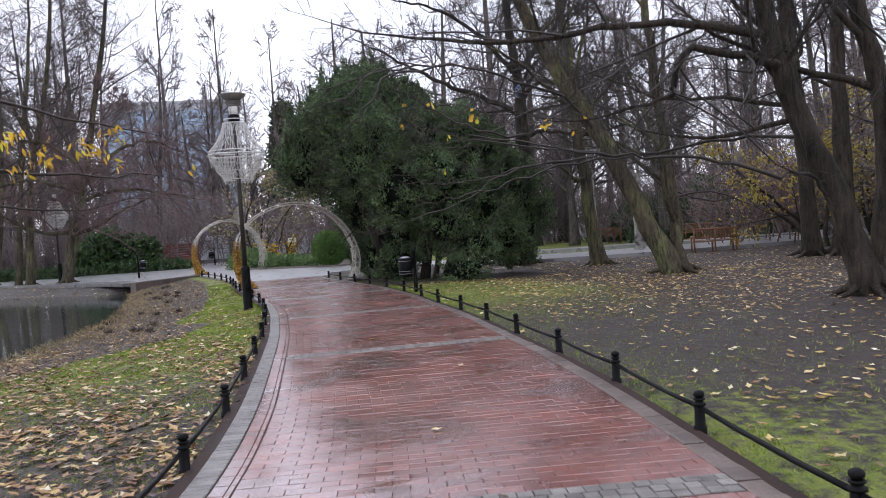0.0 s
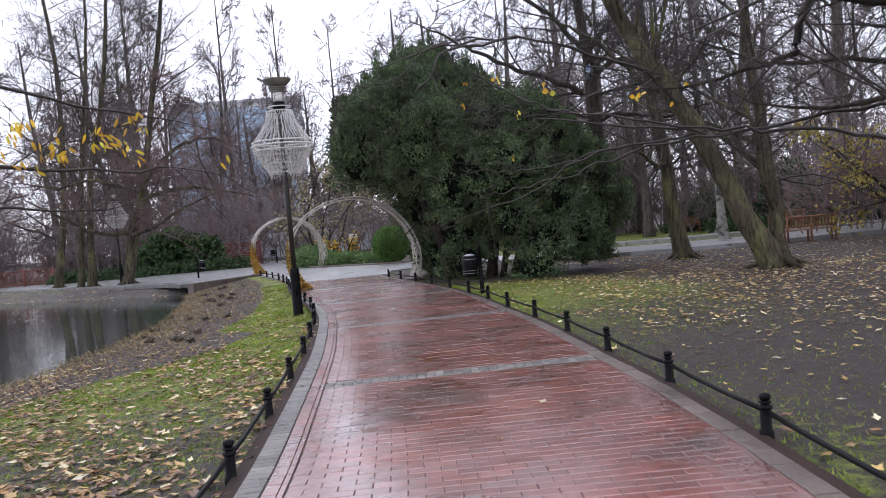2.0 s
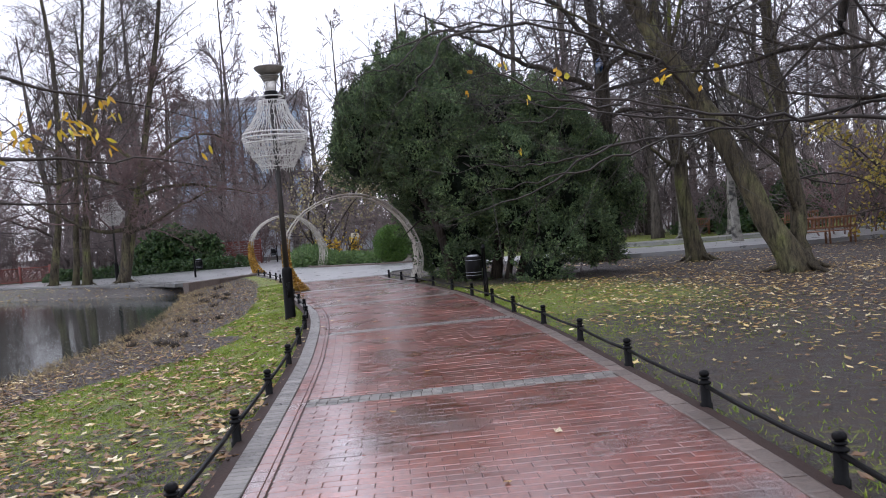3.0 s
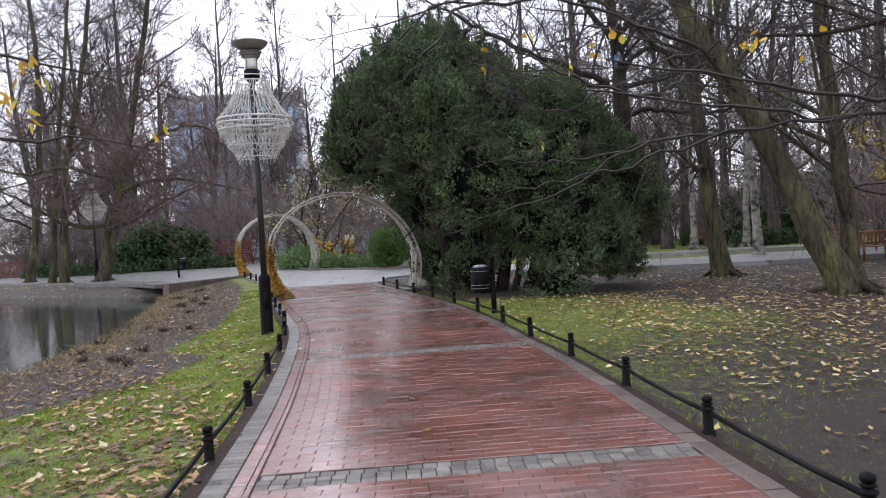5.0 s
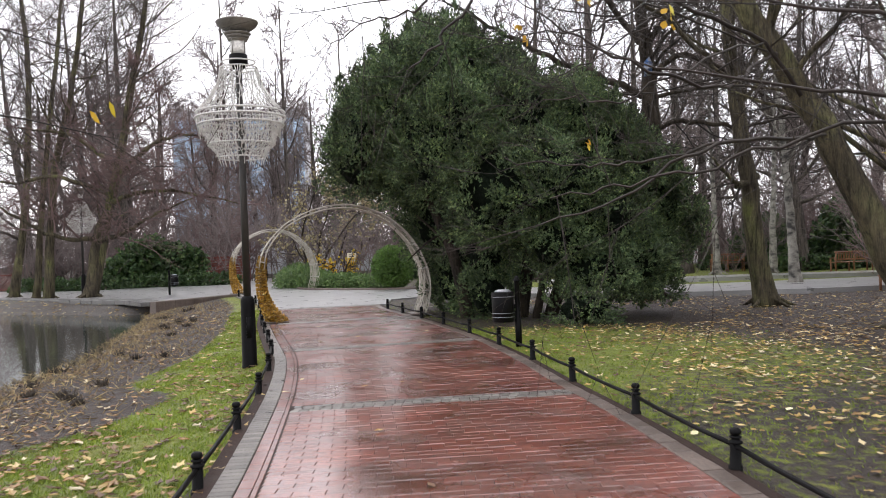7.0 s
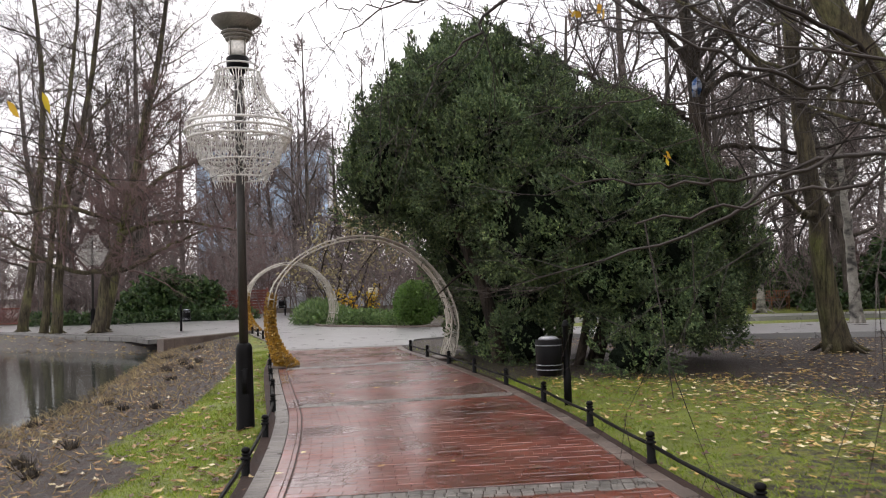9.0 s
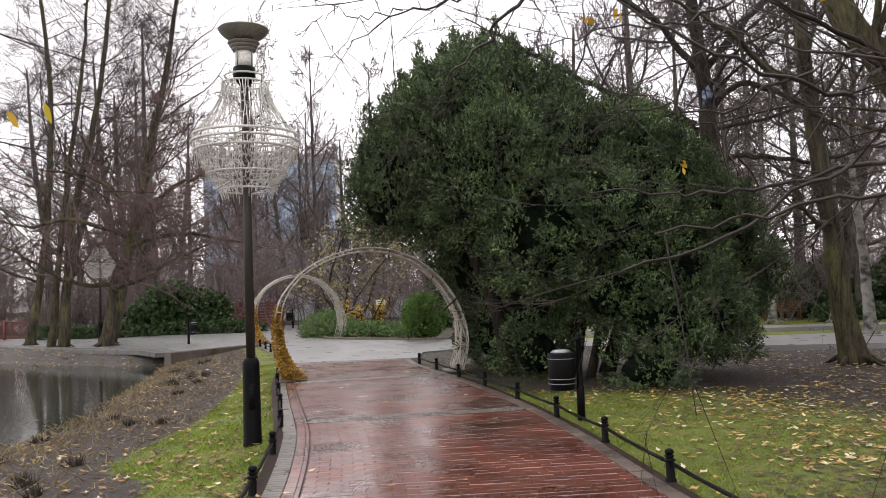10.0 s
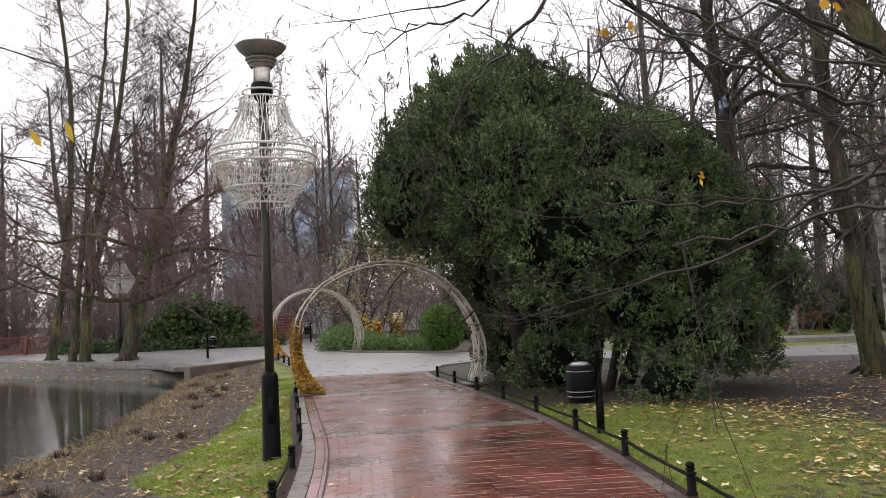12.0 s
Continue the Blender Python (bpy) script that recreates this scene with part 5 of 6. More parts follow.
for c, n in (((-5.75, 13.1, 3.35), 15), ((-5.35, 13.2, 3.1), 24), ((-4.75, 13.5, 3.2), 20), ((-4.35, 13.6, 3.4), 12), ((-6.1, 13.1, 3.0), 8), ((-3.4, 14.6, 2.75), 2), ((-5.6, 13.0, 2.8), 8), ((-4.4, 13.4, 2.9), 6)):
    p = np.array(c) - oo + rng31.normal(size=(n, 3)) * np.array((0.11, 0.15, 0.09))
    fr = turned(np.array((0.2, 0, -1.0)) + rng31.normal(size=(n, 3)) * 0.55, rng31)
    leaf = np.array([(0, 0, 0), (0.03, 0.008, 0.06), (0.026, 0.004, 0.13), (0, 0.012, 0.19), (-0.026, 0.004, 0.13), (-0.03, 0.008, 0.06)]) * 0.8
    g.many(np.einsum("nij,kj->nki", fr, leaf) + p[:, None], [(0, 1, 2, 3), (0, 3, 4, 5)])
part("leaves", g, m_yellow, ov, "last yellow leaves")
# single yellow leaves that cling to twigs over the path
hang = thing("clinging_leaves", "few yellow maple leaves clinging to bare twigs", "leaves", kind="stuff")
g = Geo()
for c, n in (((2.35, 11.9, 2.95), 5), ((1.35, 12.2, 3.15), 4), ((1.0, 12.4, 2.9), 2), ((2.9, 12, 2.95), 2), ((1.15, 17, 2.73), 3), ((0.9, 15, 3.75), 4), ((1.6, 15.2, 3.65), 3), ((0.3, 15, 3.4), 2), ((0.4, 17.3, 4.1), 3)):
    p = np.array(c) + rng31.normal(size=(n, 3)) * 0.05
    fr = turned(np.array((0.2, 0, -1.0)) + rng31.normal(size=(n, 3)) * 0.6, rng31)
    g.many(np.einsum("nij,kj->nki", fr, np.array([(0, 0, 0), (0.03, 0.008, 0.03), (0.036, 0.004, 0.055), (0, 0.012, 0.085), (-0.036, 0.004, 0.055), (-0.03, 0.008, 0.03)])) + p[:, None], [(0, 1, 2, 3), (0, 3, 4, 5)])
part("leaves", g, m_yellow, hang)


# ---- tall trees across the pond ----
def tall_tree(seed, trunk, r0, at, label, tw=m_aldertwig, **kw):
    return standing_tree(seed, label, at, trunk, r0 * 0.7, 0.05, [], m_mossbark, tw, kids=kw.pop("kids", (24, 7, 4)), twigs=6, root=4, reach=0.55, twig=0.008, sub=2, wide=1.35, **kw)


tall_tree(41, [(-22.3, 47, -0.1), (-21.52, 47, 5), (-21.2, 47, 10.5), (-21.32, 47, 13.8), (-21.8, 47, 17.5), (-22.0, 47, 20)], 0.25, (-21.7, 47, 0.0), "tall slender bare alder across the pond")
tall_tree(42, [(-19.05, 44, -0.1), (-18.6, 44, 5.4), (-17.9, 44, 8.4), (-17.15, 44, 12.2), (-16.85, 44, 16), (-16.9, 44, 19)], 0.25, (-19.5, 44, 0.0), "tall leaning bare alder across the pond")
tall_tree(43, [(-17.98, 46, -0.1), (-16.4, 46, 6.5), (-15.5, 46, 10.7), (-14.9, 46, 13.7), (-14.5, 46, 16.6), (-14.3, 46, 19)], 0.27, (-18.9, 46, 0.0), "tall leaning bare alder with moss")
tall_tree(44, [(-19.84, 44.4, -0.1), (-19.3, 44.5, 5.5), (-18.8, 44.6, 9.6), (-18.5, 45, 13.3), (-18.3, 45, 16.5)], 0.19, (-20.0, 44.4, 0.0), "slim bare alder beside its twin")
standing_tree(45, "bare tree with low sweeping reddish branches over the bank", (-16.95, 43.6, 0.0),
              [(-17.0, 43.6, -0.1), (-16.75, 43.6, 1.6), (-16.5, 43.6, 2.9), (-16.0, 43.6, 4.1), (-15.3, 43.6, 7), (-14.8, 43.8, 10)], 0.24, 0.07,
              [([(-16.5, 43.6, 2.6), (-18, 43, 2.7), (-19.6, 42.6, 3.6), (-21.2, 42.4, 4.6)], 0.13, 0.03, 1),
               ([(-16.6, 43.6, 2.5), (-15.2, 43.2, 2.8), (-13.6, 43, 3.6), (-12, 43, 4.2)], 0.13, 0.03, 1),
               ([(-16, 43.6, 4.2), (-14, 43.2, 4.6), (-12, 43, 4.4), (-10, 43, 3.9)], 0.12, 0.03, 1),
               ([(-15.8, 43.6, 5), (-14, 43.5, 6.6), (-12, 43, 7.0), (-10.3, 43, 6.2)], 0.12, 0.03, 1),
               ([(-16, 43.6, 4.6), (-18, 43, 5.4), (-20, 43, 5.2), (-22, 43, 5.6)], 0.12, 0.03, 1),
               ([(-15.6, 43.6, 5.8), (-17.4, 43.4, 7.2), (-19.6, 43, 7.6)], 0.12, 0.03, 1)],
              m_mossbark, m_redtwig, kids=(8, 9, 5), twigs=8, wander=0.2, twig=0.011, root=6, sub=4)

# ---- woods: a few grown trees, planted again and again ----
rngw = np.random.RandomState(77)
woods = []
for k in range(7):
    h = (15, 17, 13, 18, 12, 16, 14)[k]
    t = Tree(60 + k, kids=(16, 9), twigs=8, maxlev=2, wander=0.15, reach=0.45, twig=0.023, up=0.05, sub=2, long=(0.25, 0.5))
    lean = rngw.normal(size=2) * 0.8
    pts = smooth_curve([(0, 0, -0.3), (lean[0] * 0.2, lean[1] * 0.2, h * 0.3), (lean[0], lean[1], h * 0.65), (lean[0] * 1.4, lean[1] * 1.3, h)], 16)
    t.wood.tube(pts, np.linspace(0.3, 0.05, 16) * (1 + 0.5 * np.exp(-np.linspace(0, 12, 16))), 9, 0.06)
    for j in range(16):
        w = 0.25 + 0.75 * (j + rngw.rand()) / 16
        i = min(int(w * 15), 14)
        t.grow(pts[i], t.side(np.array((0, 0, 1.0)), 40, 75), h * 0.3 * (1.2 - 0.7 * w), 0.11 * (1.2 - w), 1)
    woods.append(t)
spots = []
for k in range(58):
    if k < 24:
        x, y = -54 + 36 * rngw.rand(), 57 + 25 * rngw.rand()
        if x > -19 and y < 76:
            x -= 8
    elif k < 34:
        x, y = rngw.uniform(-13, 10), rngw.uniform(62, 92)
    elif k < 50:
        x, y = rngw.uniform(9, 46), rngw.uniform(44, 74)
    elif k < 55:
        x, y = rngw.uniform(18, 38), rngw.uniform(8, 36)
    else:
        x, y = rngw.uniform(-30, 26), rngw.uniform(-40, -18)
    spots.append((x, y))
spots[0], spots[7] = (-33, 84), (-26, 92)
spots[50:58] = [(-24.5, 88), (-20.5, 94), (-17.5, 86), (-22, 102), (-13.5, 82), (24, 27), (21, 16), (29, 20)]
spots += [(-8, -22), (9, -25), (-17.6, 77), (-20.3, 81), (-15.2, 85), (-12, 76), (-23, 79), (16, 47), (19, 42), (23.5, 40), (15.5, 53), (20, 36), (17.5, 24), (27, 36), (3, 46), (6.8, 50), (0, 51), (9.6, 54), (12.5, 57), (4.5, 60), (-33, 57.5), (-27.5, 60), (-38, 60), (-23, 63.5), (-30, 65)]
spots += [(11, 49), (14, 56), (17, 51), (20, 58), (24, 52), (13, 62), (18, 66), (28, 46), (8, 66), (23, 64), (30, 56)]
TALL_FROM = len(spots)
spots += [(-19.0, 73), (-16.2, 77), (-13.9, 72), (-17.8, 84), (-10.0, 76)]
made_woods = {}
for k, (x, y) in enumerate(spots):
    v = k % 7
    m = pose(x, y, float(ground_z(x, y)), 0, 0, rngw.uniform(0, 360)) @ Matrix.Scale(rngw.uniform(0.85, 1.2), 4)
    if v not in made_woods:
        made_woods[v] = woods[v].build("woodland_tree", "tall bare tree in the winter woods", "tree", m_farbark, m_hazetwig, (x, y, float(ground_z(x, y))), group="woodland trees")
    else:
        ob = copy_thing(made_woods[v], m)
        ob.scale = (0.75, 0.75, 1.35) if k >= TALL_FROM else m.to_scale()

# birches on the far lawn
birch_tree = standing_tree(81, "slim white-barked birch on the lawn", (10.6, 34.6, -0.1), [(10.6, 34.6, -0.2), (10.5, 34.6, 2.5), (10.3, 34.6, 5.5), (10.2, 34.6, 9.5)], 0.17, 0.04, [], m_birch, m_twig, kids=(9, 6, 4), twigs=6, droop=0.08)
copy_thing(birch_tree, pose(13.6, 44.5, -0.1, 0, 0, 140))
copy_thing(birch_tree, pose(11.6, 46.0, -0.1, 0, 0, 60))


# ---- undergrowth ----
def thicket(seed, stems, tall, wide, twig=0.012):
    t = Tree(seed, kids=(6, 6, 4), twigs=9, maxlev=2, wander=0.2, reach=0.5, twig=twig, up=0.1, sub=1, long=(0.3, 0.7))
    r = np.random.RandomState(seed)
    for k in range(stems):
        p = np.array((r.uniform(-wide, wide), r.uniform(-wide * 0.5, wide * 0.5), -0.1))
        t.grow(p, unit(np.array((r.normal() * 0.35, r.normal() * 0.35, 1))), tall * r.uniform(0.6, 1.1), 0.025, 1)
    return t


bare = [thicket(90 + k, 19, (2.6, 3.4, 4.2)[k], 2.6) for k in range(3)]
made_bare = {}
for k, (x, y) in enumerate([(-30, 60), (-25, 58.5), (-21, 60.5), (-27, 63), (-35, 62), (-40, 63), (-45, 66), (-23, 66), (-31, 68), (-38, 70), (-11.2, 66), (-6.5, 62), (-2, 60), (2.5, 61), (-14, 60), (-8, 70), (7, 62), (12, 60), (17, 58), (22, 56), (27, 52), (31, 47), (36, 42), (40, 34), (40, 24), (-5, 56), (33, 30), (30, 20), (30, 12), (0, 66), (20, 62), (-50, 70), (-44, 74), (-14, 84), (-22, 84), (9, 70), (26, 60), (-19, 70), (-24, 74), (-29, 78), (-36, 79), (-55, 78), (-17, 64), (-5, 74), (3, 76), (-10, 88), (14, 68), (-20.5, 75), (-15, 78), (18, 38), (21, 33), (16.5, 33), (23, 43), (20, 26), (17, 20), (14.5, 50), (9.5, 57), (-38, 60.5), (-25, 60.5), (-31, 61.5), (-20, 58.5), (10, 60), (14, 59), (19, 55), (23, 58), (12, 66), (17, 63), (27, 57), (31, 52), (24, 49), (29, 43)]):
    v, s = k % 3, 1.15 + 0.5 * ((k * 7) % 5) / 4
    z = float(ground_z(x, y))
    if v not in made_bare:
        made_bare[v] = thing("bare_thicket", "tangled bare brown thicket", "bush", (x, y, z), group="bare thickets")
        bare[v].fine.add(np.concatenate(bare[v].wood.v), bare[v].wood.f)
        tagged(part("tangle", bare[v].fine, m_redtwig if v == 0 else m_hazetwig, made_bare[v]), kind="stuff")
    else:
        copy_thing(made_bare[v], pose(x, y, z, 0, 0, (k * 67) % 360)).scale = (s, s, s)


def evergreen(name, label, at, lobes, count, material, seed, length=0.22, wide=0.03, blades=8, category="bush", group=""):
    rng = np.random.RandomState(seed)
    ob = thing(name, label, category, at, group=group)
    g = Geo()
    pos, way = shell(lobes, count, rng, 0.8, 1.06, 0.7)
    sel = pos[:, 2] > 0.0
    foliage(g, pos[sel], way[sel] + np.array((0, 0, 0.4)), rng, blades, length, wide, 0.5)
    pos, way = shell(lobes, count // 3, rng, 0.4, 0.8, 0.2)
    sel = pos[:, 2] > 0.0
    foliage(g, pos[sel], way[sel], rng, blades, length * 1.4, wide * 2, 0.8)
    part("leaves", g, material, ob)
    for l in lobes[:4]:
        g = Geo()
        g.tube([(l[0] * 0.4, l[1] * 0.4, -0.1), (l[0] * 0.8, l[1] * 0.8, l[2] * 0.6), (l[0], l[1], l[2])], [0.05, 0.035, 0.015], 6)
        part("stem", g, m_bark, ob)
    return ob


evergreen("clipped_bush", "round clipped bright green bush at the bed's corner", (-3.15, 40.5, 0.02), [(0, 0, 0.85, 0.78, 0.78, 0.82)], 2600, m_box, 5, 0.13, 0.025)
evergreen("spreading_juniper", "low spreading green juniper in the bed", (-8.0, 46.0, 0.02), [(0, 0, 0.25, 1.1, 1.6, 0.6), (1.0, -1.2, 0.2, 0.9, 1.0, 0.4), (-0.4, 1.8, 0.3, 0.9, 1.2, 0.65)], 1900, m_juniper, 6, 0.3, 0.016)
evergreen("spreading_juniper", "low spreading green juniper in the bed", (-5.6, 43.4, 0.02), [(0, 0, 0.12, 1.4, 0.9, 0.32), (1.3, -0.6, 0.1, 0.8, 0.7, 0.25), (-0.2, 1.6, 0.12, 1.5, 1.0, 0.3)], 1700, m_juniper, 7, 0.28, 0.016)
dark1 = evergreen("laurel_bush", "dark evergreen bush behind the square", (-18.9, 55.6, 0.05), [(0, 0, 1.2, 1.7, 1.0, 1.5), (1.9, 0.3, 1.0, 1.3, 1.0, 1.2), (-1.5, 0.2, 0.8, 1.0, 0.9, 0.9)], 1000, m_bush, 8, 0.5, 0.09, 6)
for x, y, q, s in ((-42, 66, 0, 1.0), (20, 51, 60, 1.2), (24, 46, 200, 1.1), (15.5, 50, 90, 0.9), (28, 40, 120, 1.2), (6, 58, 10, 0.8), (-2.5, 54, 100, 0.7), (25, 30, 80, 1.1)):
    copy_thing(dark1, pose(x, y, 0.05, 0, 0, q)).scale = (s, s, s)
low1 = evergreen("low_hedge", "low green hedge along the square", (-15.0, 54.2, 0.02), [(x, 0.15 * (x % 2), 0.2, 0.8, 0.6, 0.4) for x in (-4, -3, -2, -1, 0, 1)], 900, m_bush, 9, 0.26, 0.05, 6)
copy_thing(low1, pose(-21.5, 53.2, 0.02, 0, 0, -10))
for x, y, q in ((18.2, 47.5, 15), (17.4, 52, 0), (8.2, 52.5, 40)):
    copy_thing(low1, pose(x, y, -0.08, 0, 0, q))


def leafy_tree(name, label, at, seed, tall, spread, material, leaves, leaf=0.09):
    t = Tree(seed, kids=(7, 6, 4), twigs=6, maxlev=3, reach=0.45, twig=0.009)
    for k in range(5):
        t.grow(np.array((0.15 * (k - 2), 0, -0.1)), unit(np.array((spread * (k - 2) * 0.25, t.r.normal() * 0.25, 1))), tall * t.r.uniform(0.7, 1.0), 0.09, 1)
    ob = t.build(name, label, "tree", m_bark, m_twig, at)
    q = np.concatenate(t.tips)
    q = q[t.r.permutation(len(q))[:leaves]]
    g = Geo()
    fr = turned(t.r.normal(size=q.shape) + np.array((0, 0, -0.5)), t.r)
    shape = np.array([(0, 0, 0), (0.4, 0.1, 0.5), (0, 0.15, 1.0), (-0.4, 0.1, 0.5)]) * leaf
    g.many(np.einsum("nij,kj->nki", fr, shape) + q[:, None], [(0, 1, 2, 3)])
    part("leaves", g, material, ob, "small fading leaves")
    return ob


leafy_tree("magnolia", "broad shrubby tree with small buff leaves", (-9.2, 57.5, 0.1), 101, 6.4, 1.3, m_buff, 9000, 0.17)
leafy_tree("young_maple", "young tree with thin yellow autumn leaves", (15.6, 28.5, -0.1), 102, 5.2, 1.4, m_maple, 2600, 0.13)
leafy_tree("young_maple", "young tree with thin yellow autumn leaves", (19.5, 31.5, -0.1), 103, 5.6, 1.4, m_maple, 2400, 0.13)
leafy_tree("yellow_shrub", "low shrub with pale orange leaves in the bed", (-6.9, 50.5, 0.1), 104, 1.5, 1.6, m_yellow, 500, 0.12)


def spruce(at, seed, tall):
    rng = np.random.RandomState(seed)
    ob = thing("spruce", "dark tall spruce in the woods", "tree", at, group="spruces")
    g = Geo()
    g.tube([(0, 0, -0.2), (0, 0, tall * 0.5), (0, 0, tall)], [0.22, 0.14, 0.02], 8)
    part("trunk", g, m_bark, ob)
    n = 1500
    u = rng.rand(n) ** 0.8
    q = rng.uniform(0, 2 * np.pi, n)
    tier = 1 - 0.35 * ((u * 22) % 1)
    r = (1 - u) * tall * 0.24 * tier * rng.uniform(0.35, 1.05, n) + 0.1
    pos = np.stack([r * np.cos(q), r * np.sin(q), tall * (0.12 + 0.88 * u) - 0.3 * r], -1)
    g = Geo()
    foliage(g, pos, np.stack([np.cos(q), np.sin(q), -0.25 + 0 * q], -1), rng, 7, 0.95, 0.1, 0.3)
    part("crown", g, m_yew, ob)
    return ob


sp = spruce((-9.5, 78, 0.4), 1, 14)
for x, y, s in ((22, 24, 1.2), (19.5, 15, 1.1)):
    copy_thing(sp, pose(x, y, 0.0, 0, 0, x * 40)).scale = (s, s, s)

# ---- far glass tower ----
tower = thing("glass_tower", "far blue glass office tower behind the woods", "building", (-41.5, 165, 0), 6)
g = Geo()
g.box((-12.2, -7, 0), (12.2, 7, 28.5), 0.1)
part("wall", g, m_concrete, tower, smooth=False)
g = Geo()
g.box((-12.5, -7.3, 28.5), (12.5, 7.3, 29.1), 0.1)
part("roof", g, m_concrete, tower, smooth=False)
for i in range(12):
    for j in range(8):
        g = Geo()
        g.box((-11.9 + i * 1.99, -7.12, 0.8 + j * 3.35), (-11.9 + i * 1.99 + 1.85, -6.98, 0.8 + j * 3.35 + 3.1))
        part("window", g, m_tower, tower, smooth=False)


# ---- grass, fallen leaves, cut stalks ----
rngs = np.random.RandomState(5)


def scatter(n, box, test):
    x = rngs.uniform(box[0], box[1], n)
    y = rngs.uniform(box[2], box[3], n)
    keep = test(x, y)
    return x[keep], y[keep]


def verge_test(x, y):
    dl, dr = left_x(y) - x, x - right_x(y)
    verge = np.interp(y, [0, 6, 10, 13, 16, 17.5, 19, 20, 22, 26, 30, 36], [6.5, 6, 5.5, 4.0, 1.6, 1.1, 2.0, 1.9, 1.3, 0.9, 0.9, 0.7])
    l = (dl > -0.12) & (dl < verge) & (rngs.rand(len(x)) < np.interp(y, [4, 10, 14], [0.12, 0.3, 0.9]))
    dens = np.interp(dr, [-0.1, 0.3, 1.0, 4.5], [1, 0.7, 0.3, 0.05]) * np.interp(y, [4, 9, 11, 15, 18, 23, 23.5], [0.4, 0.16, 0.14, 0.4, 0.8, 0.9, 0.1])
    r = (dr > -0.08) & (dr < 5) & (rngs.rand(len(x)) < dens)
    return l | r


grass = thing("grass", "short wet green grass beside the path", "grass", kind="stuff")
g = Geo()
x, y = scatter(1000000, (-8, 7, -2, 31), verge_test)
z = ground_z(x, y)
n = len(x)
q = rngs.uniform(0, np.pi, n)
h = rngs.uniform(0.015, 0.045, n)
w = rngs.uniform(0.004, 0.008, n)
bend = rngs.normal(size=(n, 2)) * 0.025
p = np.stack([x, y, z - 0.005], -1)
side = np.stack([np.cos(q) * w, np.sin(q) * w, 0 * q], -1)
tip = p + np.stack([bend[:, 0], bend[:, 1], h], -1)
g.many(np.stack([p - side, p + side, tip], 1), [(0, 1, 2)])
part("blades", g, m_grass, grass, smooth=False)


def leaf_litter(name, label, x, y, size, material, z_lift=0.022):
    ob = thing(name, label, "leaves", kind="stuff")
    z = ground_z(x, y)
    on = (x > left_x(y) + 0.05) & (x < right_x(y) - 0.12)
    z = np.where(on, 0.012, z + z_lift)
    n = len(x)
    way = np.stack([rngs.normal(size=n) * 0.1, rngs.normal(size=n) * 0.1, np.ones(n)], -1)
    fr = turned(way, rngs)
    s = rngs.uniform(0.6, 1.25, n) * size
    shape = np.array([(-0.5, 0, 0.0), (-0.18, -0.22, 0.1), (0.1, -0.34, 0.05), (0.3, -0.12, 0.12), (0.62, 0.05, 0.2), (0.26, 0.16, 0.05), (0.05, 0.36, 0.12), (-0.2, 0.2, 0.12)])
    v = np.einsum("nij,kj->nki", fr, shape) * s[:, None, None] + np.stack([x, y, z], -1)[:, None]
    g = Geo()
    g.many(v, [(0, 1, 2, 3), (0, 3, 4), (0, 4, 5), (0, 5, 6, 7)])
    part("leaves", g, material, ob, smooth=False)


def right_leaves(x, y):
    dr = x - right_x(y)
    dens = np.interp(y, [3, 7, 8, 11, 14, 17, 22, 26, 34], [0.3, 0.3, 0.14, 0.2, 0.7, 1.0, 1.0, 0.5, 0.25]) * np.interp(dr, [0.0, 0.8, 3, 9, 14], [0.15, 0.5, 1.0, 0.7, 0.3])
    inyew = (x > -1) & (x < 4.6) & (y > 23.5) & (y < 29)
    return (dr > 0.05) & ~inyew & (rngs.rand(len(x)) < dens * (0.45 + 0.55 * np.sin(x * 1.1 + np.sin(y * 0.8) * 2) ** 2))


def left_leaves(x, y):
    dl = left_x(y) - x
    m, _ = pond_in(x, y)
    dens = np.interp(y, [3, 8, 13, 18, 24, 34], [1.0, 1.0, 0.75, 0.25, 0.18, 0.15])
    return (dl > -0.05) & (m < -0.3) & (rngs.rand(len(x)) < dens * (0.4 + 0.6 * np.sin(x * 1.3 + y * 0.7) ** 2))


x, y = scatter(62000, (0, 15, -7, 34), right_leaves)
leaf_litter("leaf_litter", "pale yellow and brown fallen leaves on the lawn", x, y, 0.088, m_fallen)
x, y = scatter(50000, (-9, -1, -8, 35), left_leaves)
leaf_litter("leaf_litter", "brown and yellow fallen leaves on the pond bank", x, y, 0.1, m_brownleaf)
x, y = scatter(5200, (-30, -11, 36, 50), lambda x, y: (pond_in(x, y)[0] < 0.1) & (pond_in(x, y)[0] > -2.2) & (y > 36.6))
leaf_litter("leaf_litter", "brown fallen leaves on the far pond bank", x, y, 0.13, m_fallen)
x, y = scatter(75, (-4, 2, 3, 30), lambda x, y: (x > left_x(y) + 0.2) & (x < right_x(y) - 0.2))
leaf_litter("leaf_litter", "few wet leaves scattered on the brick path", x, y, 0.085, m_fallen)

stalks = thing("cut_stalks", "bed of dry cut stalks along the pond", "dry plants", kind="stuff")
g = Geo()


def bed(x, y):
    m, _ = pond_in(x, y)
    verge = np.interp(y, [0, 6, 10, 13, 16, 17.5, 19, 20, 22, 26, 30, 36], [6.5, 6, 5.5, 4.0, 1.6, 1.1, 2.0, 1.9, 1.3, 0.9, 0.9, 0.7])
    edge_near = np.interp(-m, [0, 0.7, 1.6, 4], [1, 0.9, 0.35, 0.12])
    return (m < -0.02) & (left_x(y) - x > verge) & (rngs.rand(len(x)) < edge_near)


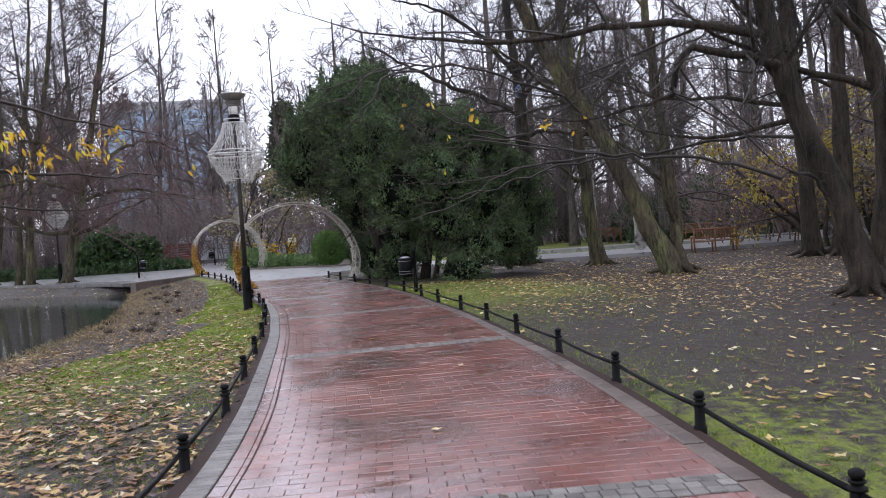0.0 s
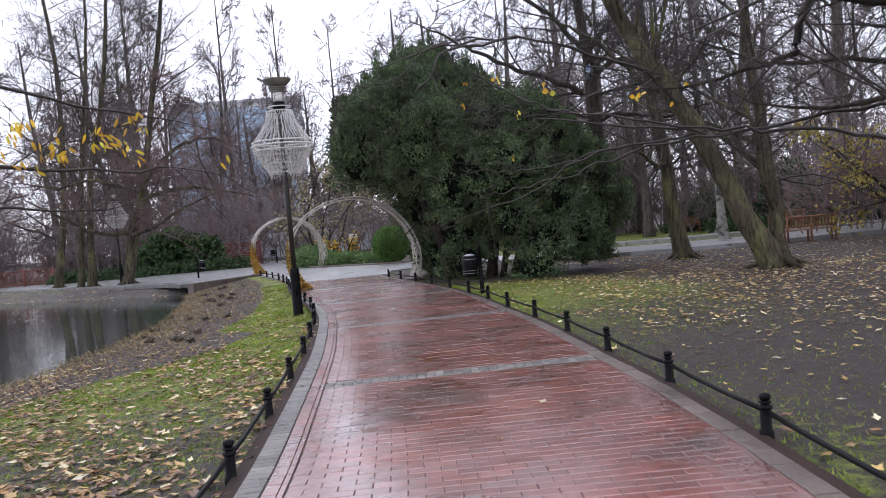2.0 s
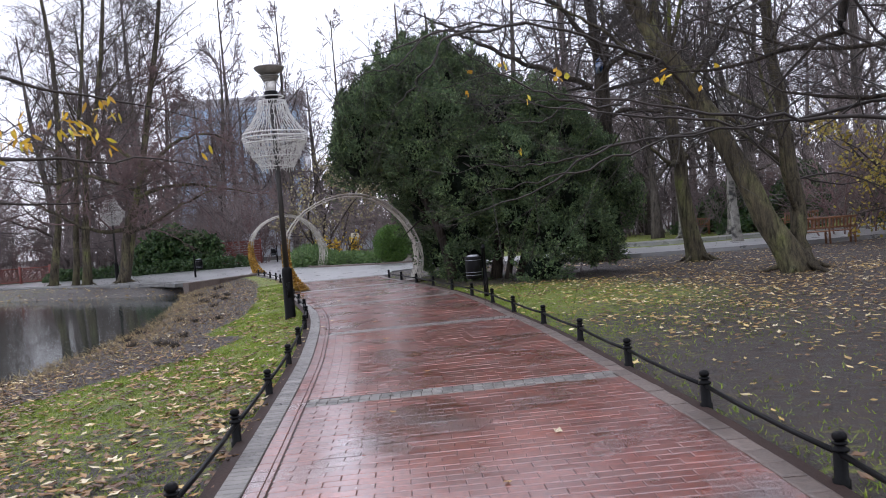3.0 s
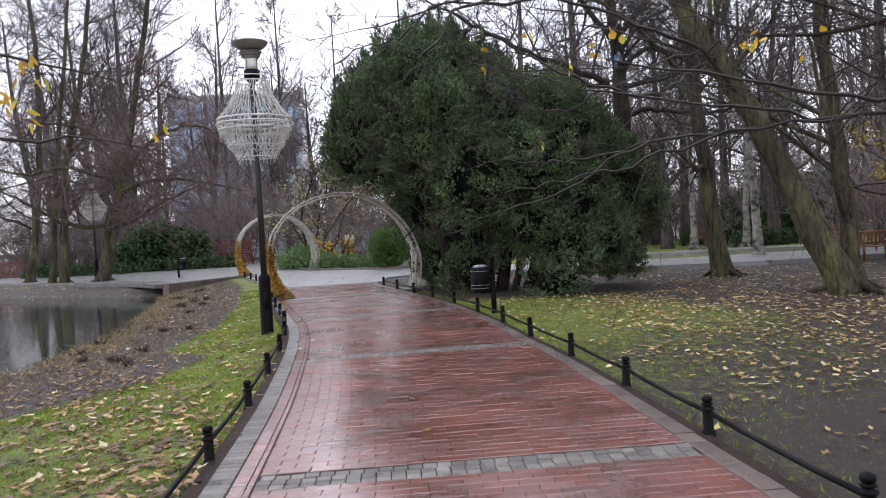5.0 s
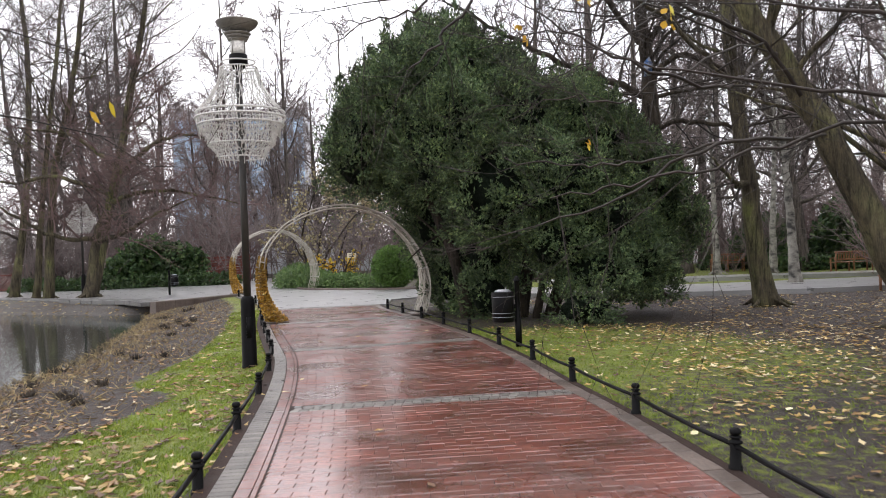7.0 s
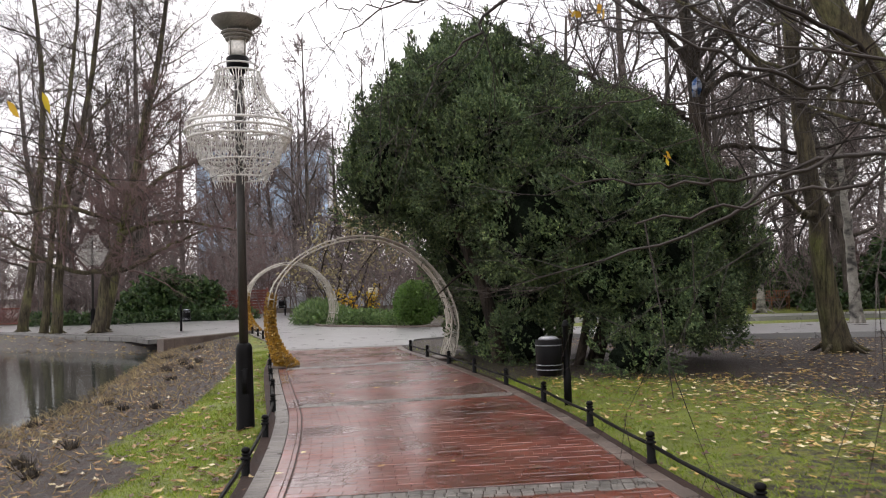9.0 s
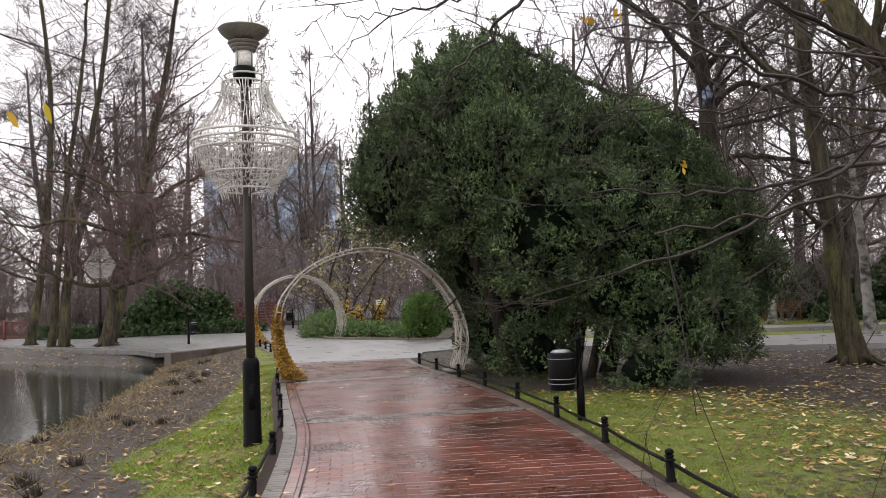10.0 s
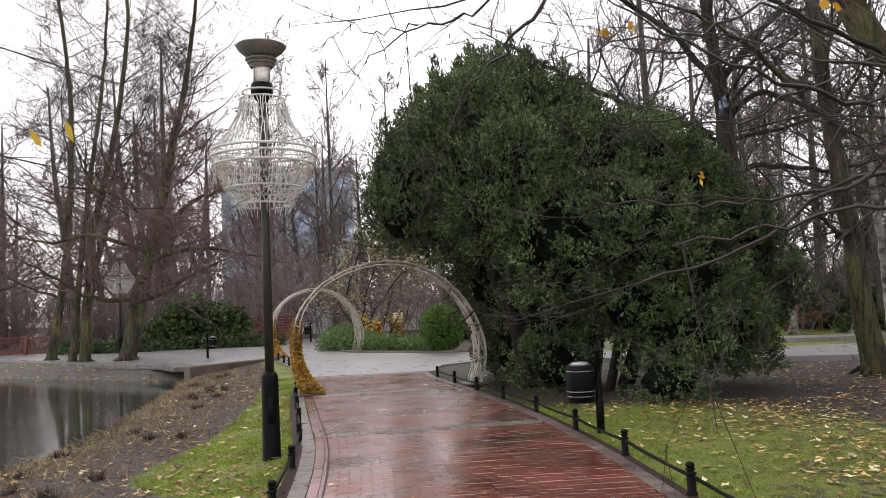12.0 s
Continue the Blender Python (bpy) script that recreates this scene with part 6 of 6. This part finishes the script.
x, y = scatter(38000, (-13, -4, 12, 37), bed)
n = len(x)
p = np.stack([x, y, ground_z(x, y) - 0.01], -1)
g.cones(p, p + np.stack([rngs.normal(size=n) * 0.09, rngs.normal(size=n) * 0.09, rngs.uniform(0.02, 0.13, n)], -1), 0.009)
part("stalks", g, m_dry, stalks)
for k in range(26):
    y = rngs.uniform(17, 35)
    m0 = np.interp(y, [16, 21, 25, 30, 33.3, 37], [-7.7, -8.0, -8.5, -9.9, -10.7, -12.0])
    x = m0 + rngs.uniform(0.3, 3.0)
    if left_x(y) - x < 1.6:
        continue
    ob = thing("plant_stump", "dark cut clump of a perennial in the mud", "plant", (x, y, float(ground_z(x, y))), group="cut clumps")
    g = Geo()
    c = rngs.normal(size=(40, 3)) * np.array((0.05, 0.05, 0.01))
    g.cones(c, c * 1.6 + np.stack([rngs.normal(size=40) * 0.03, rngs.normal(size=40) * 0.03, rngs.uniform(0.05, 0.15, 40)], -1), 0.009)
    g.lathe([(0.07, -0.05), (0.075, 0.02), (0.05, 0.06), (0.01, 0.07)], 8)
    part("clump", g, m_bark, ob)

# ---- brick path: bed, courses, sett bands, side strips ----
s = np.arange(-6, BRICK_END + 0.01, 0.25)
g = Geo()
xl, xr = left_x(s) + 0.02, right_x(s) - 0.02
vl = np.stack([*on_path(s, xl), 0 * s - 0.003], -1)
vr = np.stack([*on_path(s, xr), 0 * s - 0.003], -1)
g.add(np.concatenate([vl, vr]), [(i, i + len(s), i + 1 + len(s), i + 1) for i in range(len(s) - 1)])
pavement = part("brick_path", g, m_joint, smooth=False)
tagged(pavement, "curving wet red brick path with pale sett bands", "path", kind="structure")
BANDS = (-1.2, 4.35, 10.5, 15.65, 20.75, 26.0, BRICK_END - 0.05)


def piece(sa, sb, xa, xb, top, inset=0.0025, drop=0.03, along=None):
    """Eight corners of a paving piece between stations and offsets."""
    v = []
    for z, i in ((top - drop, 0), (top - 0.004, 0), (top, inset)):
        for a, b in ((sa + i, xa + i), (sa + i, xb - i), (sb - i, xb - i), (sb - i, xa + i)):
            px, py = on_path(a, b + (float(along(a)) if along else 0.0))
            v.append((float(px), float(py), z + (random.uniform(-0.0009, 0.0009) if z > top - 0.005 else 0.0)))
    return v


PIECE_FACES = [(0, 1, 5, 4), (1, 2, 6, 5), (2, 3, 7, 6), (3, 0, 4, 7), (4, 5, 9, 8), (5, 6, 10, 9), (6, 7, 11, 10), (7, 4, 8, 11), (8, 9, 10, 11)]


def unit_piece(name, w, l, material):
    me = bpy.data.meshes.new(name)
    v = []
    for z, i in ((-0.03, 0), (-0.004, 0), (0, 0.004)):
        v += [(-w / 2 + i, -l / 2 + i, z), (w / 2 - i, -l / 2 + i, z), (w / 2 - i, l / 2 - i, z), (-w / 2 + i, l / 2 - i, z)]
    me.from_pydata(v, [], PIECE_FACES)
    me.materials.append(material)
    return me


brick_mesh = unit_piece("brick", 0.209, 0.102, m_brick)
sett_mesh = unit_piece("sett", 0.088, 0.092, m_sett)
strip_mesh = unit_piece("edge_sett", 0.16, 0.085, m_sett)


def lay(me, name, sta, x, top):
    px, py = on_path(sta, x)
    ob = new(name, me)
    ob.matrix_world = pose(float(px), float(py), top, random.uniform(-0.5, 0.5), random.uniform(-0.4, 0.4), math.degrees(math.atan(float(lean_of(sta)))))
    ob.parent = pavement
    return ob


field, setts, kerbs = [], [], []
singles = 0
sta, row = -6.0, 0
while sta < BRICK_END - 0.1:
    near_band = any(b - 0.17 < sta + 0.05 < b + 0.17 for b in BANDS)
    if not near_band:
        lo, hi = float(left_x(sta)) + 0.44, float(right_x(sta)) - 0.26
        x = lo - (0.105 if row % 2 else 0.0)
        while x < hi - 0.02:
            a, b = max(x, lo), min(x + 0.209, hi)
            if b - a > 0.03:
                top = 0.002 + random.uniform(-0.002, 0.002)
                if 6.0 < sta < 8.1 and b - a > 0.2:
                    lay(brick_mesh, "brick", sta + 0.05, (a + b) / 2, top)
                    singles += 1
                else:
                    field.append(piece(sta, sta + 0.102, a, b, top))
            x += 0.212
        # a course laid lengthways inside the edge strip
    sta += 0.105
    row += 1
for b in BANDS:
    lo, hi = float(left_x(b)) + 0.44, float(right_x(b)) - 0.26
    for r in range(3):
        x = lo + random.uniform(0, 0.05)
        while x < hi - 0.05:
            top = 0.004 + random.uniform(-0.003, 0.004)
            w = random.uniform(0.075, 0.105)
            if b in (4.35, 10.5):
                lay(sett_mesh, "sett", b - 0.1 + r * 0.1, x + 0.044, top)
                x += 0.094
            else:
                setts.append(piece(b - 0.148 + r * 0.1, b - 0.052 + r * 0.1, x, min(x + w, hi), top, 0.01))
                x += w + 0.008
sta = -6.0
while sta < 40:
    lx = float(left_x(sta))
    if 6 < sta < 20:
        lay(strip_mesh, "edge_sett", sta + 0.045, lx + 0.2, 0.006)
    else:
        setts.append(piece(sta, sta + 0.085, 0.12, 0.28, 0.006, 0.008, 0.03, left_x))
    sta += 0.094
sta = -6.0
while sta < BRICK_END:
    lx = float(left_x(sta))
    field.append(piece(sta, sta + 0.2, 0.292, 0.39, 0.002, 0.004, 0.03, left_x))
    field.append(piece(sta, sta + 0.2, 0.394, 0.43, 0.002, 0.002, 0.03, left_x))
    sta += 0.206
sta = -6.0
while sta < 31.5:
    kerbs.append(piece(sta, sta + 0.245, -0.262, -0.12, 0.012 + random.uniform(-0.004, 0.004), 0.012, 0.08, right_x))
    sta += 0.252
for name, pieces, material in (("brick_courses", field, m_brick_field), ("sett_rows", setts, m_sett_field), ("kerb_stones", kerbs, m_kerb)):
    g = Geo()
    g.many(np.array(pieces), PIECE_FACES)
    tagged(part(name, g, material, pavement, smooth=False), kind="stuff")
# raised stone rim of the planted bed
rim = thing("bed_kerb", "dark low stone kerb round the planted bed", "kerb", kind="structure")
rp = smooth_curve([(-2.0, 39.75, 0), (-3.6, 40.0, 0), (-4.4, 40.6, 0), (-6.8, 42.5, 0), (-7.8, 44.4, 0), (-8.5, 49.0, 0), (-9.4, 53, 0)], 40)
for a, b in zip(rp[:-1], rp[1:]):
    g = Geo()
    d = b - a
    w = float(np.hypot(d[0], d[1]))
    g.box((0.004, -0.07, -0.1), (w - 0.004, 0.07, 0.1), 0.015)
    ob = part("stone", g, m_kerb, rim, smooth=False)
    ob.matrix_world = pose(a[0], a[1], 0, 0, 0, math.degrees(math.atan2(d[1], d[0])))
